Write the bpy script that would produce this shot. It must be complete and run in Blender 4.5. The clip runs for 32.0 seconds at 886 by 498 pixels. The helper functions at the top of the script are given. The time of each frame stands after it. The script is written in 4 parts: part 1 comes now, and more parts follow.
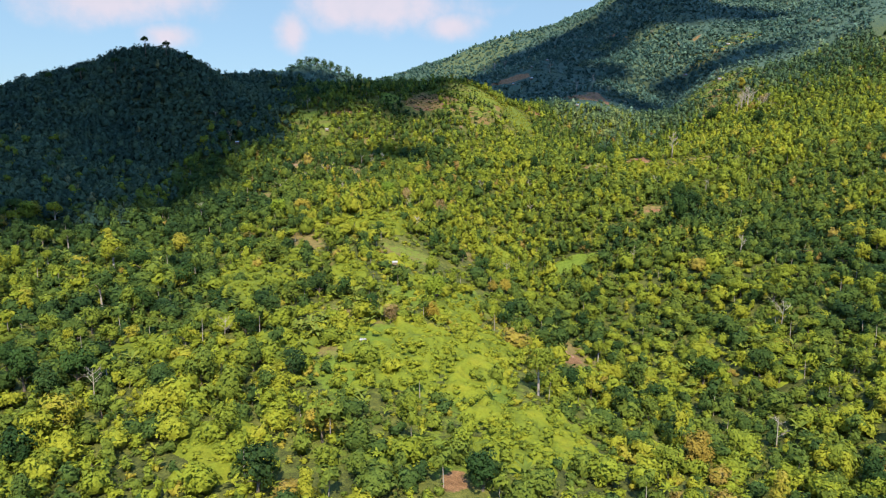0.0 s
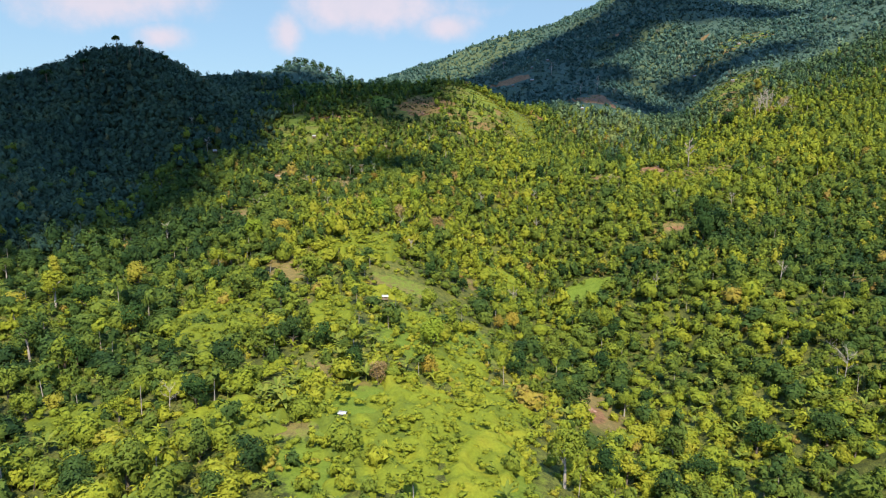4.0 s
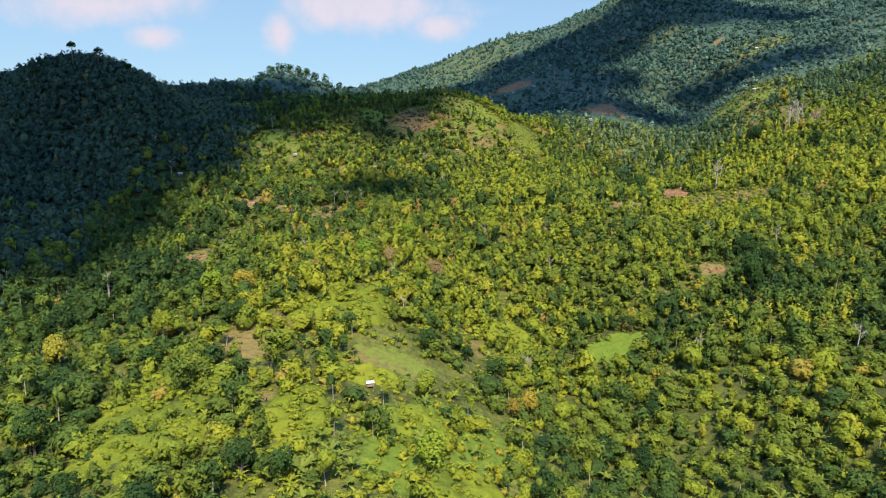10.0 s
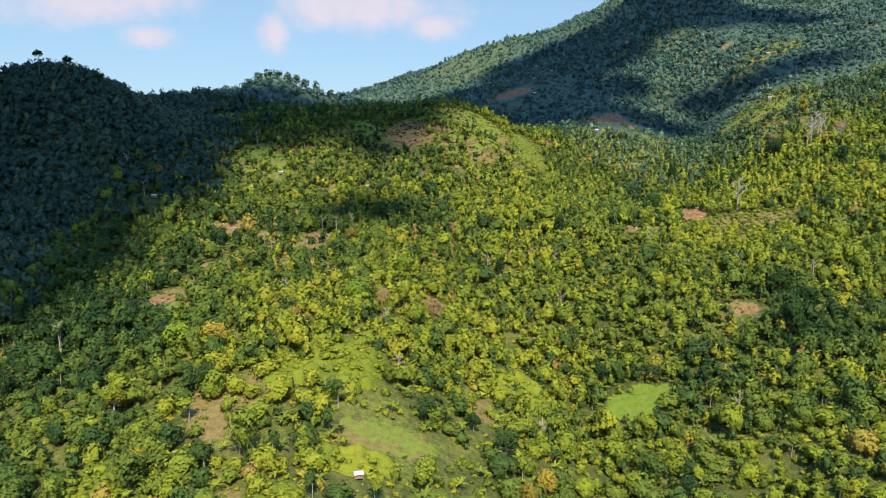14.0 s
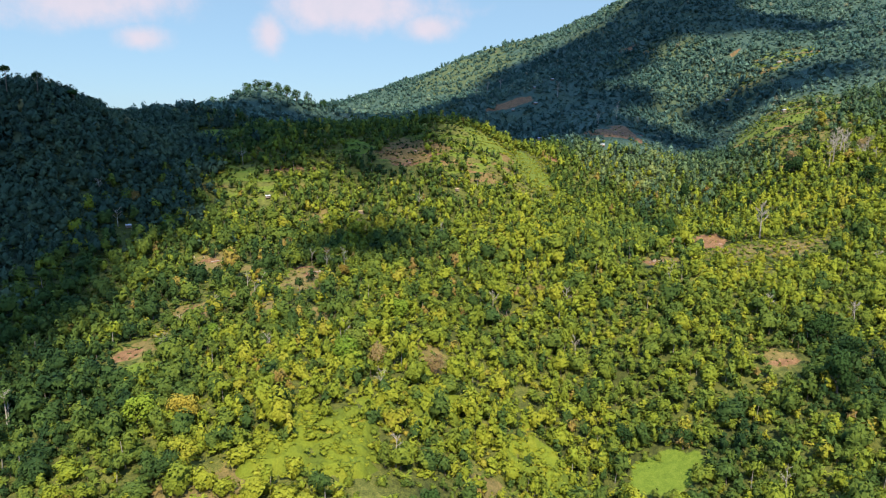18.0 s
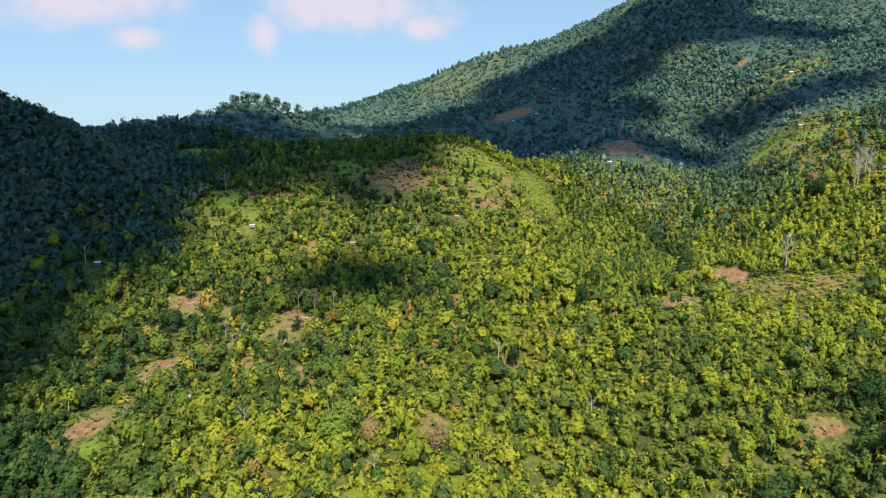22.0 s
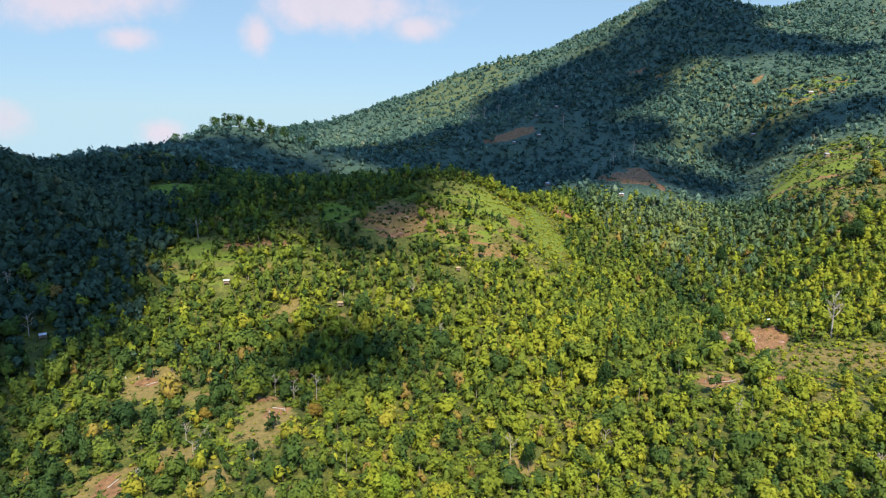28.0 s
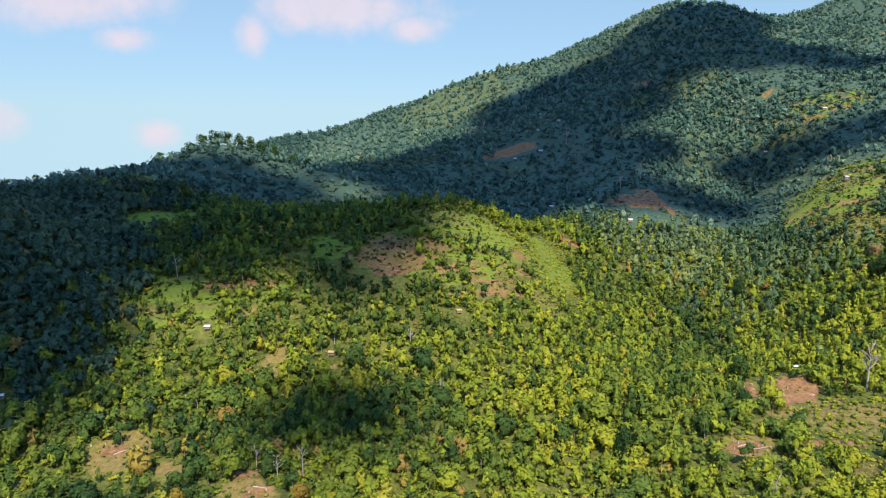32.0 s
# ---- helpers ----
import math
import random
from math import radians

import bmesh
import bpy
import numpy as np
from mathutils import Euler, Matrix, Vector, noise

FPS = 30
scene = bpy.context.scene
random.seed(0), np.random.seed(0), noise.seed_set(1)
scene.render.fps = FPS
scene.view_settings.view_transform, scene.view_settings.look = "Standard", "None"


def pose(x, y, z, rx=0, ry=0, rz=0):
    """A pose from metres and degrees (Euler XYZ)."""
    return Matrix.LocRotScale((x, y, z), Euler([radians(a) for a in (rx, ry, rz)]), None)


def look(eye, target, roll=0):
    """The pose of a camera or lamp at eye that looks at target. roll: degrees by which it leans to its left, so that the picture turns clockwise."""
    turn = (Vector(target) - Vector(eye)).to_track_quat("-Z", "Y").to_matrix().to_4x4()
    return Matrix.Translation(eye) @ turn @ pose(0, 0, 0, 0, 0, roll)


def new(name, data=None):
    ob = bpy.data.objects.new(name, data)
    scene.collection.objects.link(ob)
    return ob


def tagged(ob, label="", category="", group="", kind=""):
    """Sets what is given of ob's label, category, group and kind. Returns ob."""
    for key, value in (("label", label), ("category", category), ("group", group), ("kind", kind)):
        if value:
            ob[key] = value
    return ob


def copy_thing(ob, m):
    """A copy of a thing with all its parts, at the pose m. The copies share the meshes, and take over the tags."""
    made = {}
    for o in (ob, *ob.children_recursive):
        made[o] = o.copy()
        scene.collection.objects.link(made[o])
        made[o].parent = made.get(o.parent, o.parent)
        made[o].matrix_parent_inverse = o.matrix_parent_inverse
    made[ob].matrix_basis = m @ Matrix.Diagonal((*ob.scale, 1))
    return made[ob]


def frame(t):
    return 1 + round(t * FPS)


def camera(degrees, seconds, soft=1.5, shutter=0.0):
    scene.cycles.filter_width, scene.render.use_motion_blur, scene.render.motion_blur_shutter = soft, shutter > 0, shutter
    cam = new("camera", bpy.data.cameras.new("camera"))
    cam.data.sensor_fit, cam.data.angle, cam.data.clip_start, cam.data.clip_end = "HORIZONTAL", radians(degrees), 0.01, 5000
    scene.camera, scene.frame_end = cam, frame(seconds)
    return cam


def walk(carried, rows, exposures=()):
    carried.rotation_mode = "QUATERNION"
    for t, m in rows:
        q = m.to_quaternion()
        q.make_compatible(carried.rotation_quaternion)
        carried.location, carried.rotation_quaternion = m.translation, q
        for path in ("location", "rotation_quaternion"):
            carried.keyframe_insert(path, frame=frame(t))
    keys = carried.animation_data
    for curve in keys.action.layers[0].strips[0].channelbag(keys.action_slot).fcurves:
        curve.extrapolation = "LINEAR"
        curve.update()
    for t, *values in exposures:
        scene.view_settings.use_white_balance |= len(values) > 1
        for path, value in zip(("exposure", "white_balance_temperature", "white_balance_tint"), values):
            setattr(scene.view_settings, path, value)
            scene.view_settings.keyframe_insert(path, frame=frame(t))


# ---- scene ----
cam = camera(67.42, 32.0, 1.1)
walk(cam, [
    (0, look((0.00, 0.00, 120.00), (0.001, 98.481, 102.636), 0.30)),
    (2, look((-0.49, 22.44, 121.86), (-0.151, 120.925, 104.510), 0.26)),
    (6, look((-1.57, 64.34, 128.61), (-0.641, 162.836, 111.334), 0.19)),
    (9, look((-2.45, 93.36, 134.84), (-1.076, 191.845, 117.561), 0.15)),
    (13, look((-3.65, 131.12, 144.34), (-1.611, 229.589, 127.017), 0.08)),
    (19, look((-6.05, 180.39, 161.97), (-3.020, 278.851, 144.739), -0.13)),
    (23, look((-6.77, 212.66, 175.22), (-3.096, 311.089, 157.974), -0.21)),
    (25, look((-7.27, 228.22, 182.09), (-3.275, 326.647, 164.869), -0.23)),
    (28, look((-7.62, 251.15, 192.28), (-3.166, 349.569, 175.114), -0.21)),
    (32, look((-7.84, 280.00, 206.18), (-2.835, 378.415, 189.168), -0.20)),
])

# ---- light ----
SUN_EL, SUN_AZ = radians(52), math.atan2(0.1, -0.85)
SUN = Vector((math.sin(SUN_AZ) * math.cos(SUN_EL), math.cos(SUN_AZ) * math.cos(SUN_EL), math.sin(SUN_EL)))
sun = new("sun", bpy.data.lights.new("sun", "SUN"))
sun.data.energy, sun.data.angle, sun.data.color = 5.0, radians(0.53), (1.0, 0.925, 0.77)
sun.matrix_world = look(SUN * 3000, (0, 0, 0))
scene.view_settings.exposure = 1.15


def node(tree, kind, **values):
    """A new node with its settings and, by socket name or index, its inputs."""
    n = tree.nodes.new(kind)
    for key, value in values.items():
        if key == "ins":
            for socket, v in value.items():
                if isinstance(v, bpy.types.NodeSocket):
                    tree.links.new(v, n.inputs[socket])
                else:
                    n.inputs[socket].default_value = v
        else:
            setattr(n, key, value)
    return n


def maths(tree, op, a, b=0.0, c=0.0, clamp=False):
    return node(tree, "ShaderNodeMath", operation=op, use_clamp=clamp, ins={0: a, 1: b, 2: c}).outputs[0]


def smooth(tree, value, lo, hi):
    n = node(tree, "ShaderNodeMapRange", interpolation_type="SMOOTHSTEP", ins={0: value, 1: lo, 2: hi, 3: 0.0, 4: 1.0})
    return n.outputs[0]


def mix(tree, fac, a, b, blend="MIX"):
    n = node(tree, "ShaderNodeMix", data_type="RGBA", blend_type=blend, ins={0: fac, 6: a, 7: b})
    return n.outputs[2]


# sky: clear blue with bands of fair-weather cloud
world = bpy.data.worlds.new("sky")
scene.world, world.use_nodes = world, True
wt = world.node_tree
wt.nodes.clear()
sky = node(wt, "ShaderNodeTexSky", sky_type="NISHITA", sun_disc=False, sun_elevation=SUN_EL, sun_rotation=SUN_AZ,
           altitude=400, air_density=1.0, dust_density=0.7, ozone_density=1.8)
ray = node(wt, "ShaderNodeTexCoord").outputs["Generated"]
xyz = node(wt, "ShaderNodeSeparateXYZ", ins={0: ray})
over = node(wt, "ShaderNodeCombineXYZ", ins={0: xyz.outputs[0], 1: xyz.outputs[1], 2: maths(wt, "MAXIMUM", xyz.outputs[2], 0.035)})
wt.links.new(over.outputs[0], sky.inputs[0])
wide = node(wt, "ShaderNodeTexNoise", ins={"Vector": ray, "Scale": 9.0, "Detail": 7.0, "Roughness": 0.58})
fine = node(wt, "ShaderNodeTexNoise", ins={"Vector": ray, "Scale": 34.0, "Detail": 6.0, "Roughness": 0.6})
bump_in = maths(wt, "ADD", maths(wt, "MULTIPLY", maths(wt, "SUBTRACT", wide.outputs[0], 0.5), 1.5),
                maths(wt, "MULTIPLY", maths(wt, "SUBTRACT", fine.outputs[0], 0.5), 0.75))
# banks of cloud: bearing and height of each as slopes of the line of sight, and their half sizes
BANKS = [(-0.10, 0.178, 0.135, 0.036), (-0.222, 0.142, 0.026, 0.036), (0.01, 0.150, 0.045, 0.022), (-0.47, 0.182, 0.15, 0.036), (-0.61, 0.022, 0.06, 0.03),
         (-0.365, 0.0, 0.035, 0.024), (-0.40, 0.135, 0.05, 0.022), (0.3, 0.33, 0.3, 0.07), (-0.9, 0.1, 0.2, 0.05)]
ahead = maths(wt, "MAXIMUM", xyz.outputs[1], 0.05)
u = maths(wt, "DIVIDE", xyz.outputs[0], ahead)
w = maths(wt, "DIVIDE", xyz.outputs[2], ahead)
bank = None
for bx, bz, sx, sz in BANKS:
    dx = maths(wt, "DIVIDE", maths(wt, "SUBTRACT", u, bx), sx)
    dz = maths(wt, "DIVIDE", maths(wt, "SUBTRACT", w, bz), sz)
    d = maths(wt, "SUBTRACT", 1.0, maths(wt, "SQRT", maths(wt, "ADD", maths(wt, "MULTIPLY", dx, dx), maths(wt, "MULTIPLY", dz, dz))))
    bank = d if bank is None else maths(wt, "MAXIMUM", bank, d)
cover_ahead = smooth(wt, maths(wt, "ADD", maths(wt, "MAXIMUM", bank, -1.5), bump_in), -0.25, 0.85)
cover_round = smooth(wt, wide.outputs[0], 0.52, 0.68)
forward = smooth(wt, xyz.outputs[1], 0.3, 0.5)
cover = maths(wt, "ADD", maths(wt, "MULTIPLY", cover_ahead, forward), maths(wt, "MULTIPLY", cover_round, maths(wt, "SUBTRACT", 1.0, forward)))
cover = maths(wt, "MULTIPLY", cover, 0.85)
shade = mix(wt, fine.outputs[0], (3.9, 3.75, 4.3, 1), (4.9, 4.2, 4.65, 1))
tone = mix(wt, 0.62, mix(wt, 1.0, sky.outputs[0], (0.62, 0.72, 0.86, 1), "MULTIPLY"), (2.2, 3.4, 4.35, 1))
# overhead sky, out of view, brightened and blued as added fill for shade
deep = mix(wt, smooth(wt, xyz.outputs[2], 0.22, 0.6), tone, mix(wt, 1.0, tone, (1.55, 2.05, 3.3, 1), "MULTIPLY"))
back = node(wt, "ShaderNodeBackground", ins={0: mix(wt, cover, deep, shade), 1: 0.085})
node(wt, "ShaderNodeOutputWorld", ins={0: back.outputs[0]})


# ---- materials ----
def material(name):
    m = bpy.data.materials.new(name)
    m.use_nodes = True
    m.node_tree.nodes.clear()
    return m, m.node_tree


def finish(t, colour, rough=0.8, spec=0.3, bump=None, through_light=0.0, metal=0.0, gaps=None):
    p = node(t, "ShaderNodeBsdfPrincipled", ins={"Base Color": colour, "Roughness": rough, "Specular IOR Level": spec, "Metallic": metal})
    if bump is not None:
        t.links.new(bump, p.inputs["Normal"])
    out = p.outputs[0]
    if through_light:
        tr = node(t, "ShaderNodeBsdfTranslucent", ins={0: colour})
        out = node(t, "ShaderNodeMixShader", ins={0: through_light, 1: out, 2: tr.outputs[0]}).outputs[0]
    if gaps is not None:
        out = node(t, "ShaderNodeMixShader", ins={0: gaps, 1: out, 2: node(t, "ShaderNodeBsdfTransparent").outputs[0]}).outputs[0]
    node(t, "ShaderNodeOutputMaterial", ins={0: out})


def ramp(t, fac, stops):
    n = node(t, "ShaderNodeValToRGB", ins={0: fac})
    e = n.color_ramp.elements
    while len(e) < len(stops):
        e.new(0.5)
    for el, (p, c) in zip(e, stops):
        el.position, el.color = p, (*c, 1)
    return n.outputs[0]


LEAF = [(0.0, (0.015, 0.033, 0.010)), (0.2, (0.041, 0.068, 0.014)), (0.42, (0.092, 0.116, 0.015)), (0.62, (0.140, 0.162, 0.014)),
        (0.8, (0.184, 0.184, 0.016)), (0.92, (0.200, 0.155, 0.024)), (1.0, (0.160, 0.105, 0.030))]
# haze painted in: greens of the far slopes shifted towards blue
HAZED = [(0.0, (0.024, 0.055, 0.044)), (0.25, (0.053, 0.096, 0.068)), (0.5, (0.088, 0.138, 0.090)), (0.75, (0.125, 0.165, 0.095)), (1.0, (0.16, 0.15, 0.09))]


def foliage(name, single=False, stops=LEAF, gain=1.15, sprig=2.4, gaps=0.41):
    """Leaves: the tree's own hue, then each leaf's, then drifts of paler and duller growth; sprigs stand apart with gaps between."""
    m, t = material(name)
    geo = node(t, "ShaderNodeNewGeometry")
    if single:
        hue = node(t, "ShaderNodeMapRange", ins={0: node(t, "ShaderNodeObjectInfo").outputs["Random"], 3: 0.05, 4: 0.86}).outputs[0]
    else:
        hue = node(t, "ShaderNodeAttribute", attribute_name="tint").outputs["Fac"]
    hue = maths(t, "ADD", hue, maths(t, "MULTIPLY", maths(t, "SUBTRACT", geo.outputs["Random Per Island"], 0.5), 0.08))
    pos = geo.outputs["Position"]
    n1 = node(t, "ShaderNodeTexNoise", ins={"Vector": pos, "Scale": 0.05, "Detail": 3.0})
    n2 = node(t, "ShaderNodeTexNoise", ins={"Vector": pos, "Scale": sprig, "Detail": 3.0, "Roughness": 0.65})
    hue = maths(t, "ADD", hue, maths(t, "MULTIPLY", maths(t, "SUBTRACT", n1.outputs[0], 0.5), 0.22), clamp=True)
    col = ramp(t, hue, stops)
    val = maths(t, "ADD", 0.42 * gain, maths(t, "ADD", maths(t, "MULTIPLY", n2.outputs[0], 0.90 * gain), maths(t, "MULTIPLY", geo.outputs["Random Per Island"], 0.18 * gain)))
    col = mix(t, 1.0, col, node(t, "ShaderNodeCombineColor", ins={0: val, 1: val, 2: val}).outputs[0], "MULTIPLY")
    bp = node(t, "ShaderNodeBump", ins={"Strength": 0.8, "Distance": 0.6 / sprig, "Height": n2.outputs[0]}).outputs[0]
    finish(t, col, 0.75, 0.06, bp, 0.2, gaps=maths(t, "LESS_THAN", n2.outputs[0], gaps) if gaps else None)
    return m


def plain(name, a, b, scale=1.0, rough=0.85, spec=0.2, bump=0.3, metal=0.0, stretch=(1, 1, 1)):
    """Two tones mixed by noise at two scales, with a fine relief."""
    m, t = material(name)
    pos = node(t, "ShaderNodeTexCoord").outputs["Object"]
    mp = node(t, "ShaderNodeMapping", ins={0: pos, 3: stretch}).outputs[0]
    n1 = node(t, "ShaderNodeTexNoise", ins={"Vector": mp, "Scale": scale, "Detail": 5.0, "Roughness": 0.65})
    n2 = node(t, "ShaderNodeTexNoise", ins={"Vector": mp, "Scale": scale * 9, "Detail": 3.0})
    f = smooth(t, maths(t, "ADD", maths(t, "MULTIPLY", n1.outputs[0], 0.7), maths(t, "MULTIPLY", n2.outputs[0], 0.3)), 0.35, 0.65)
    bp = node(t, "ShaderNodeBump", ins={"Strength": bump, "Distance": 0.05, "Height": n2.outputs[0]}).outputs[0]
    finish(t, mix(t, f, (*a, 1), (*b, 1)), rough, spec, bp, 0.0, metal)
    return m


def ground_material():
    """Grass and litter, bare red earth where the slopes are cut, sown plots; far and western scrub toned for haze and
    shade.
    """
    m, t = material("ground_cover")
    pos = node(t, "ShaderNodeNewGeometry").outputs["Position"]
    a = node(t, "ShaderNodeTexNoise", ins={"Vector": pos, "Scale": 0.035, "Detail": 4.0, "Roughness": 0.6}).outputs[0]
    b = node(t, "ShaderNodeTexNoise", ins={"Vector": pos, "Scale": 0.45, "Detail": 6.0, "Roughness": 0.7}).outputs[0]
    c = node(t, "ShaderNodeTexNoise", ins={"Vector": pos, "Scale": 2.6, "Detail": 4.0, "Roughness": 0.7}).outputs[0]
    soil = node(t, "ShaderNodeAttribute", attribute_name="soil").outputs["Fac"]
    plot = node(t, "ShaderNodeAttribute", attribute_name="plot").outputs["Fac"]
    grass = ramp(t, maths(t, "ADD", maths(t, "MULTIPLY", a, 0.3), maths(t, "ADD", maths(t, "MULTIPLY", b, 0.35), maths(t, "MULTIPLY", c, 0.35))),
                 [(0.36, (0.014, 0.018, 0.006)), (0.46, (0.036, 0.041, 0.009)), (0.53, (0.072, 0.077, 0.014)), (0.62, (0.135, 0.118, 0.028)), (0.74, (0.17, 0.12, 0.05))])
    earth = ramp(t, maths(t, "ADD", maths(t, "MULTIPLY", b, 0.6), maths(t, "MULTIPLY", c, 0.4)),
                 [(0.34, (0.05, 0.026, 0.012)), (0.5, (0.135, 0.07, 0.030)), (0.66, (0.23, 0.13, 0.062))])
    sown = ramp(t, maths(t, "ADD", maths(t, "MULTIPLY", b, 0.5), maths(t, "MULTIPLY", c, 0.5)),
                [(0.36, (0.050, 0.072, 0.008)), (0.46, (0.072, 0.102, 0.010)), (0.54, (0.090, 0.122, 0.012)), (0.66, (0.13, 0.14, 0.022))])
    # scrub tone with haze in its colour; over the west it stands for shade
    high = node(t, "ShaderNodeAttribute", attribute_name="haze_shade").outputs["Fac"]
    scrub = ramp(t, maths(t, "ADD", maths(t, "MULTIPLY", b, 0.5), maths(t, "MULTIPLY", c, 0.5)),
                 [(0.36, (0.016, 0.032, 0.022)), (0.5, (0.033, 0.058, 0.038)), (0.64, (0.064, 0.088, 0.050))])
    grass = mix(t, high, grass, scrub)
    dry = node(t, "ShaderNodeAttribute", attribute_name="dry").outputs["Fac"]
    straw = ramp(t, maths(t, "ADD", maths(t, "MULTIPLY", b, 0.5), maths(t, "MULTIPLY", c, 0.5)),
                 [(0.34, (0.045, 0.042, 0.012)), (0.5, (0.115, 0.086, 0.026)), (0.66, (0.19, 0.128, 0.045))])
    grass = mix(t, smooth(t, maths(t, "ADD", dry, maths(t, "MULTIPLY", maths(t, "SUBTRACT", b, 0.5), 1.1)), 0.3, 0.7), grass, straw)
    edge = smooth(t, maths(t, "ADD", soil, maths(t, "MULTIPLY", maths(t, "SUBTRACT", b, 0.5), 0.9)), 0.35, 0.62)
    field = smooth(t, maths(t, "ADD", plot, maths(t, "MULTIPLY", maths(t, "SUBTRACT", b, 0.5), 0.8)), 0.35, 0.6)
    bp = node(t, "ShaderNodeBump", ins={"Strength": 0.6, "Distance": 0.5, "Height": maths(t, "ADD", b, maths(t, "MULTIPLY", c, 0.4))}).outputs[0]
    steep = smooth(t, node(t, "ShaderNodeSeparateXYZ", ins={0: node(t, "ShaderNodeNewGeometry").outputs["True Normal"]}).outputs[2], 0.86, 0.72)
    cover = mix(t, edge, mix(t, field, grass, sown), earth)
    finish(t, mix(t, maths(t, "MULTIPLY", steep, 0.4), cover, (0.085, 0.088, 0.02, 1)), 0.92, 0.12, bp)
    return m


M_GROUND = ground_material()
M_LEAF = foliage("leaves")
M_HAZED = foliage("hazed_leaves", False, HAZED, sprig=1.1)
# cloud shade put into the leaf colour: darker, bluer greens
M_WEST_SHADED = foliage("west_leaves_shaded", False, [(0.0, (0.015, 0.033, 0.022)), (0.4, (0.036, 0.062, 0.034)), (0.8, (0.066, 0.090, 0.040)), (1.0, (0.11, 0.10, 0.04))], sprig=2.0)
# part of the haze tint: mixed between plain leaf greens and the far ones
M_EAST = foliage("eastern_leaves_hazed", False, [(0.0, (0.018, 0.040, 0.022)), (0.25, (0.048, 0.080, 0.036)), (0.5, (0.088, 0.122, 0.046)), (0.75, (0.140, 0.158, 0.046)), (1.0, (0.16, 0.13, 0.06))], sprig=1.8)
M_CREEPER = foliage("creeper_leaves", gain=0.97, sprig=1.5, gaps=0)
M_LEAF_ONE = foliage("leaves_single", True)
M_GOLD = foliage("leaves_golden", True, [(0.0, (0.13, 0.125, 0.016)), (0.5, (0.22, 0.185, 0.022)), (1.0, (0.25, 0.165, 0.025))])
M_RUST = foliage("leaves_rust", True, [(0.0, (0.12, 0.08, 0.016)), (0.5, (0.17, 0.115, 0.018)), (1.0, (0.19, 0.15, 0.025))])
M_LIME = foliage("leaves_lime", True, [(0.0, (0.085, 0.135, 0.014)), (0.5, (0.120, 0.165, 0.015)), (1.0, (0.160, 0.185, 0.016))])
M_TAN = foliage("leaves_tan", True, [(0.0, (0.17, 0.11, 0.045)), (1.0, (0.24, 0.17, 0.07))], gaps=0.5)
M_DARK = foliage("leaves_dark", True, [(0.0, (0.015, 0.034, 0.009)), (1.0, (0.032, 0.062, 0.013))])
M_PALM = foliage("leaves_banana", True, [(0.0, (0.070, 0.095, 0.014)), (0.5, (0.105, 0.128, 0.018)), (1.0, (0.145, 0.150, 0.022))], gaps=0.3)
M_BARK = plain("bark", (0.06, 0.045, 0.03), (0.15, 0.12, 0.085), 2.0, stretch=(3, 3, 0.6))
M_PALE = plain("pale_bark", (0.17, 0.14, 0.105), (0.35, 0.30, 0.24), 2.0, stretch=(3, 3, 0.6))
M_ZINC = plain("zinc_sheet", (0.20, 0.20, 0.20), (0.42, 0.41, 0.39), 1.5, 0.45, 0.5, 0.15, 0.35)
M_THATCH = plain("thatch", (0.19, 0.13, 0.065), (0.33, 0.235, 0.12), 2.0, stretch=(6, 1, 6))
M_BOARD = plain("weathered_board", (0.13, 0.09, 0.06), (0.26, 0.19, 0.13), 2.5, stretch=(1, 1, 5))
M_STONE = plain("rock", (0.13, 0.07, 0.045), (0.27, 0.165, 0.11), 1.2)
M_CLOUD = plain("cloud_vapour", (0.82, 0.82, 0.84), (0.9, 0.9, 0.9), 0.01, 1.0, 0.0, 0.0)

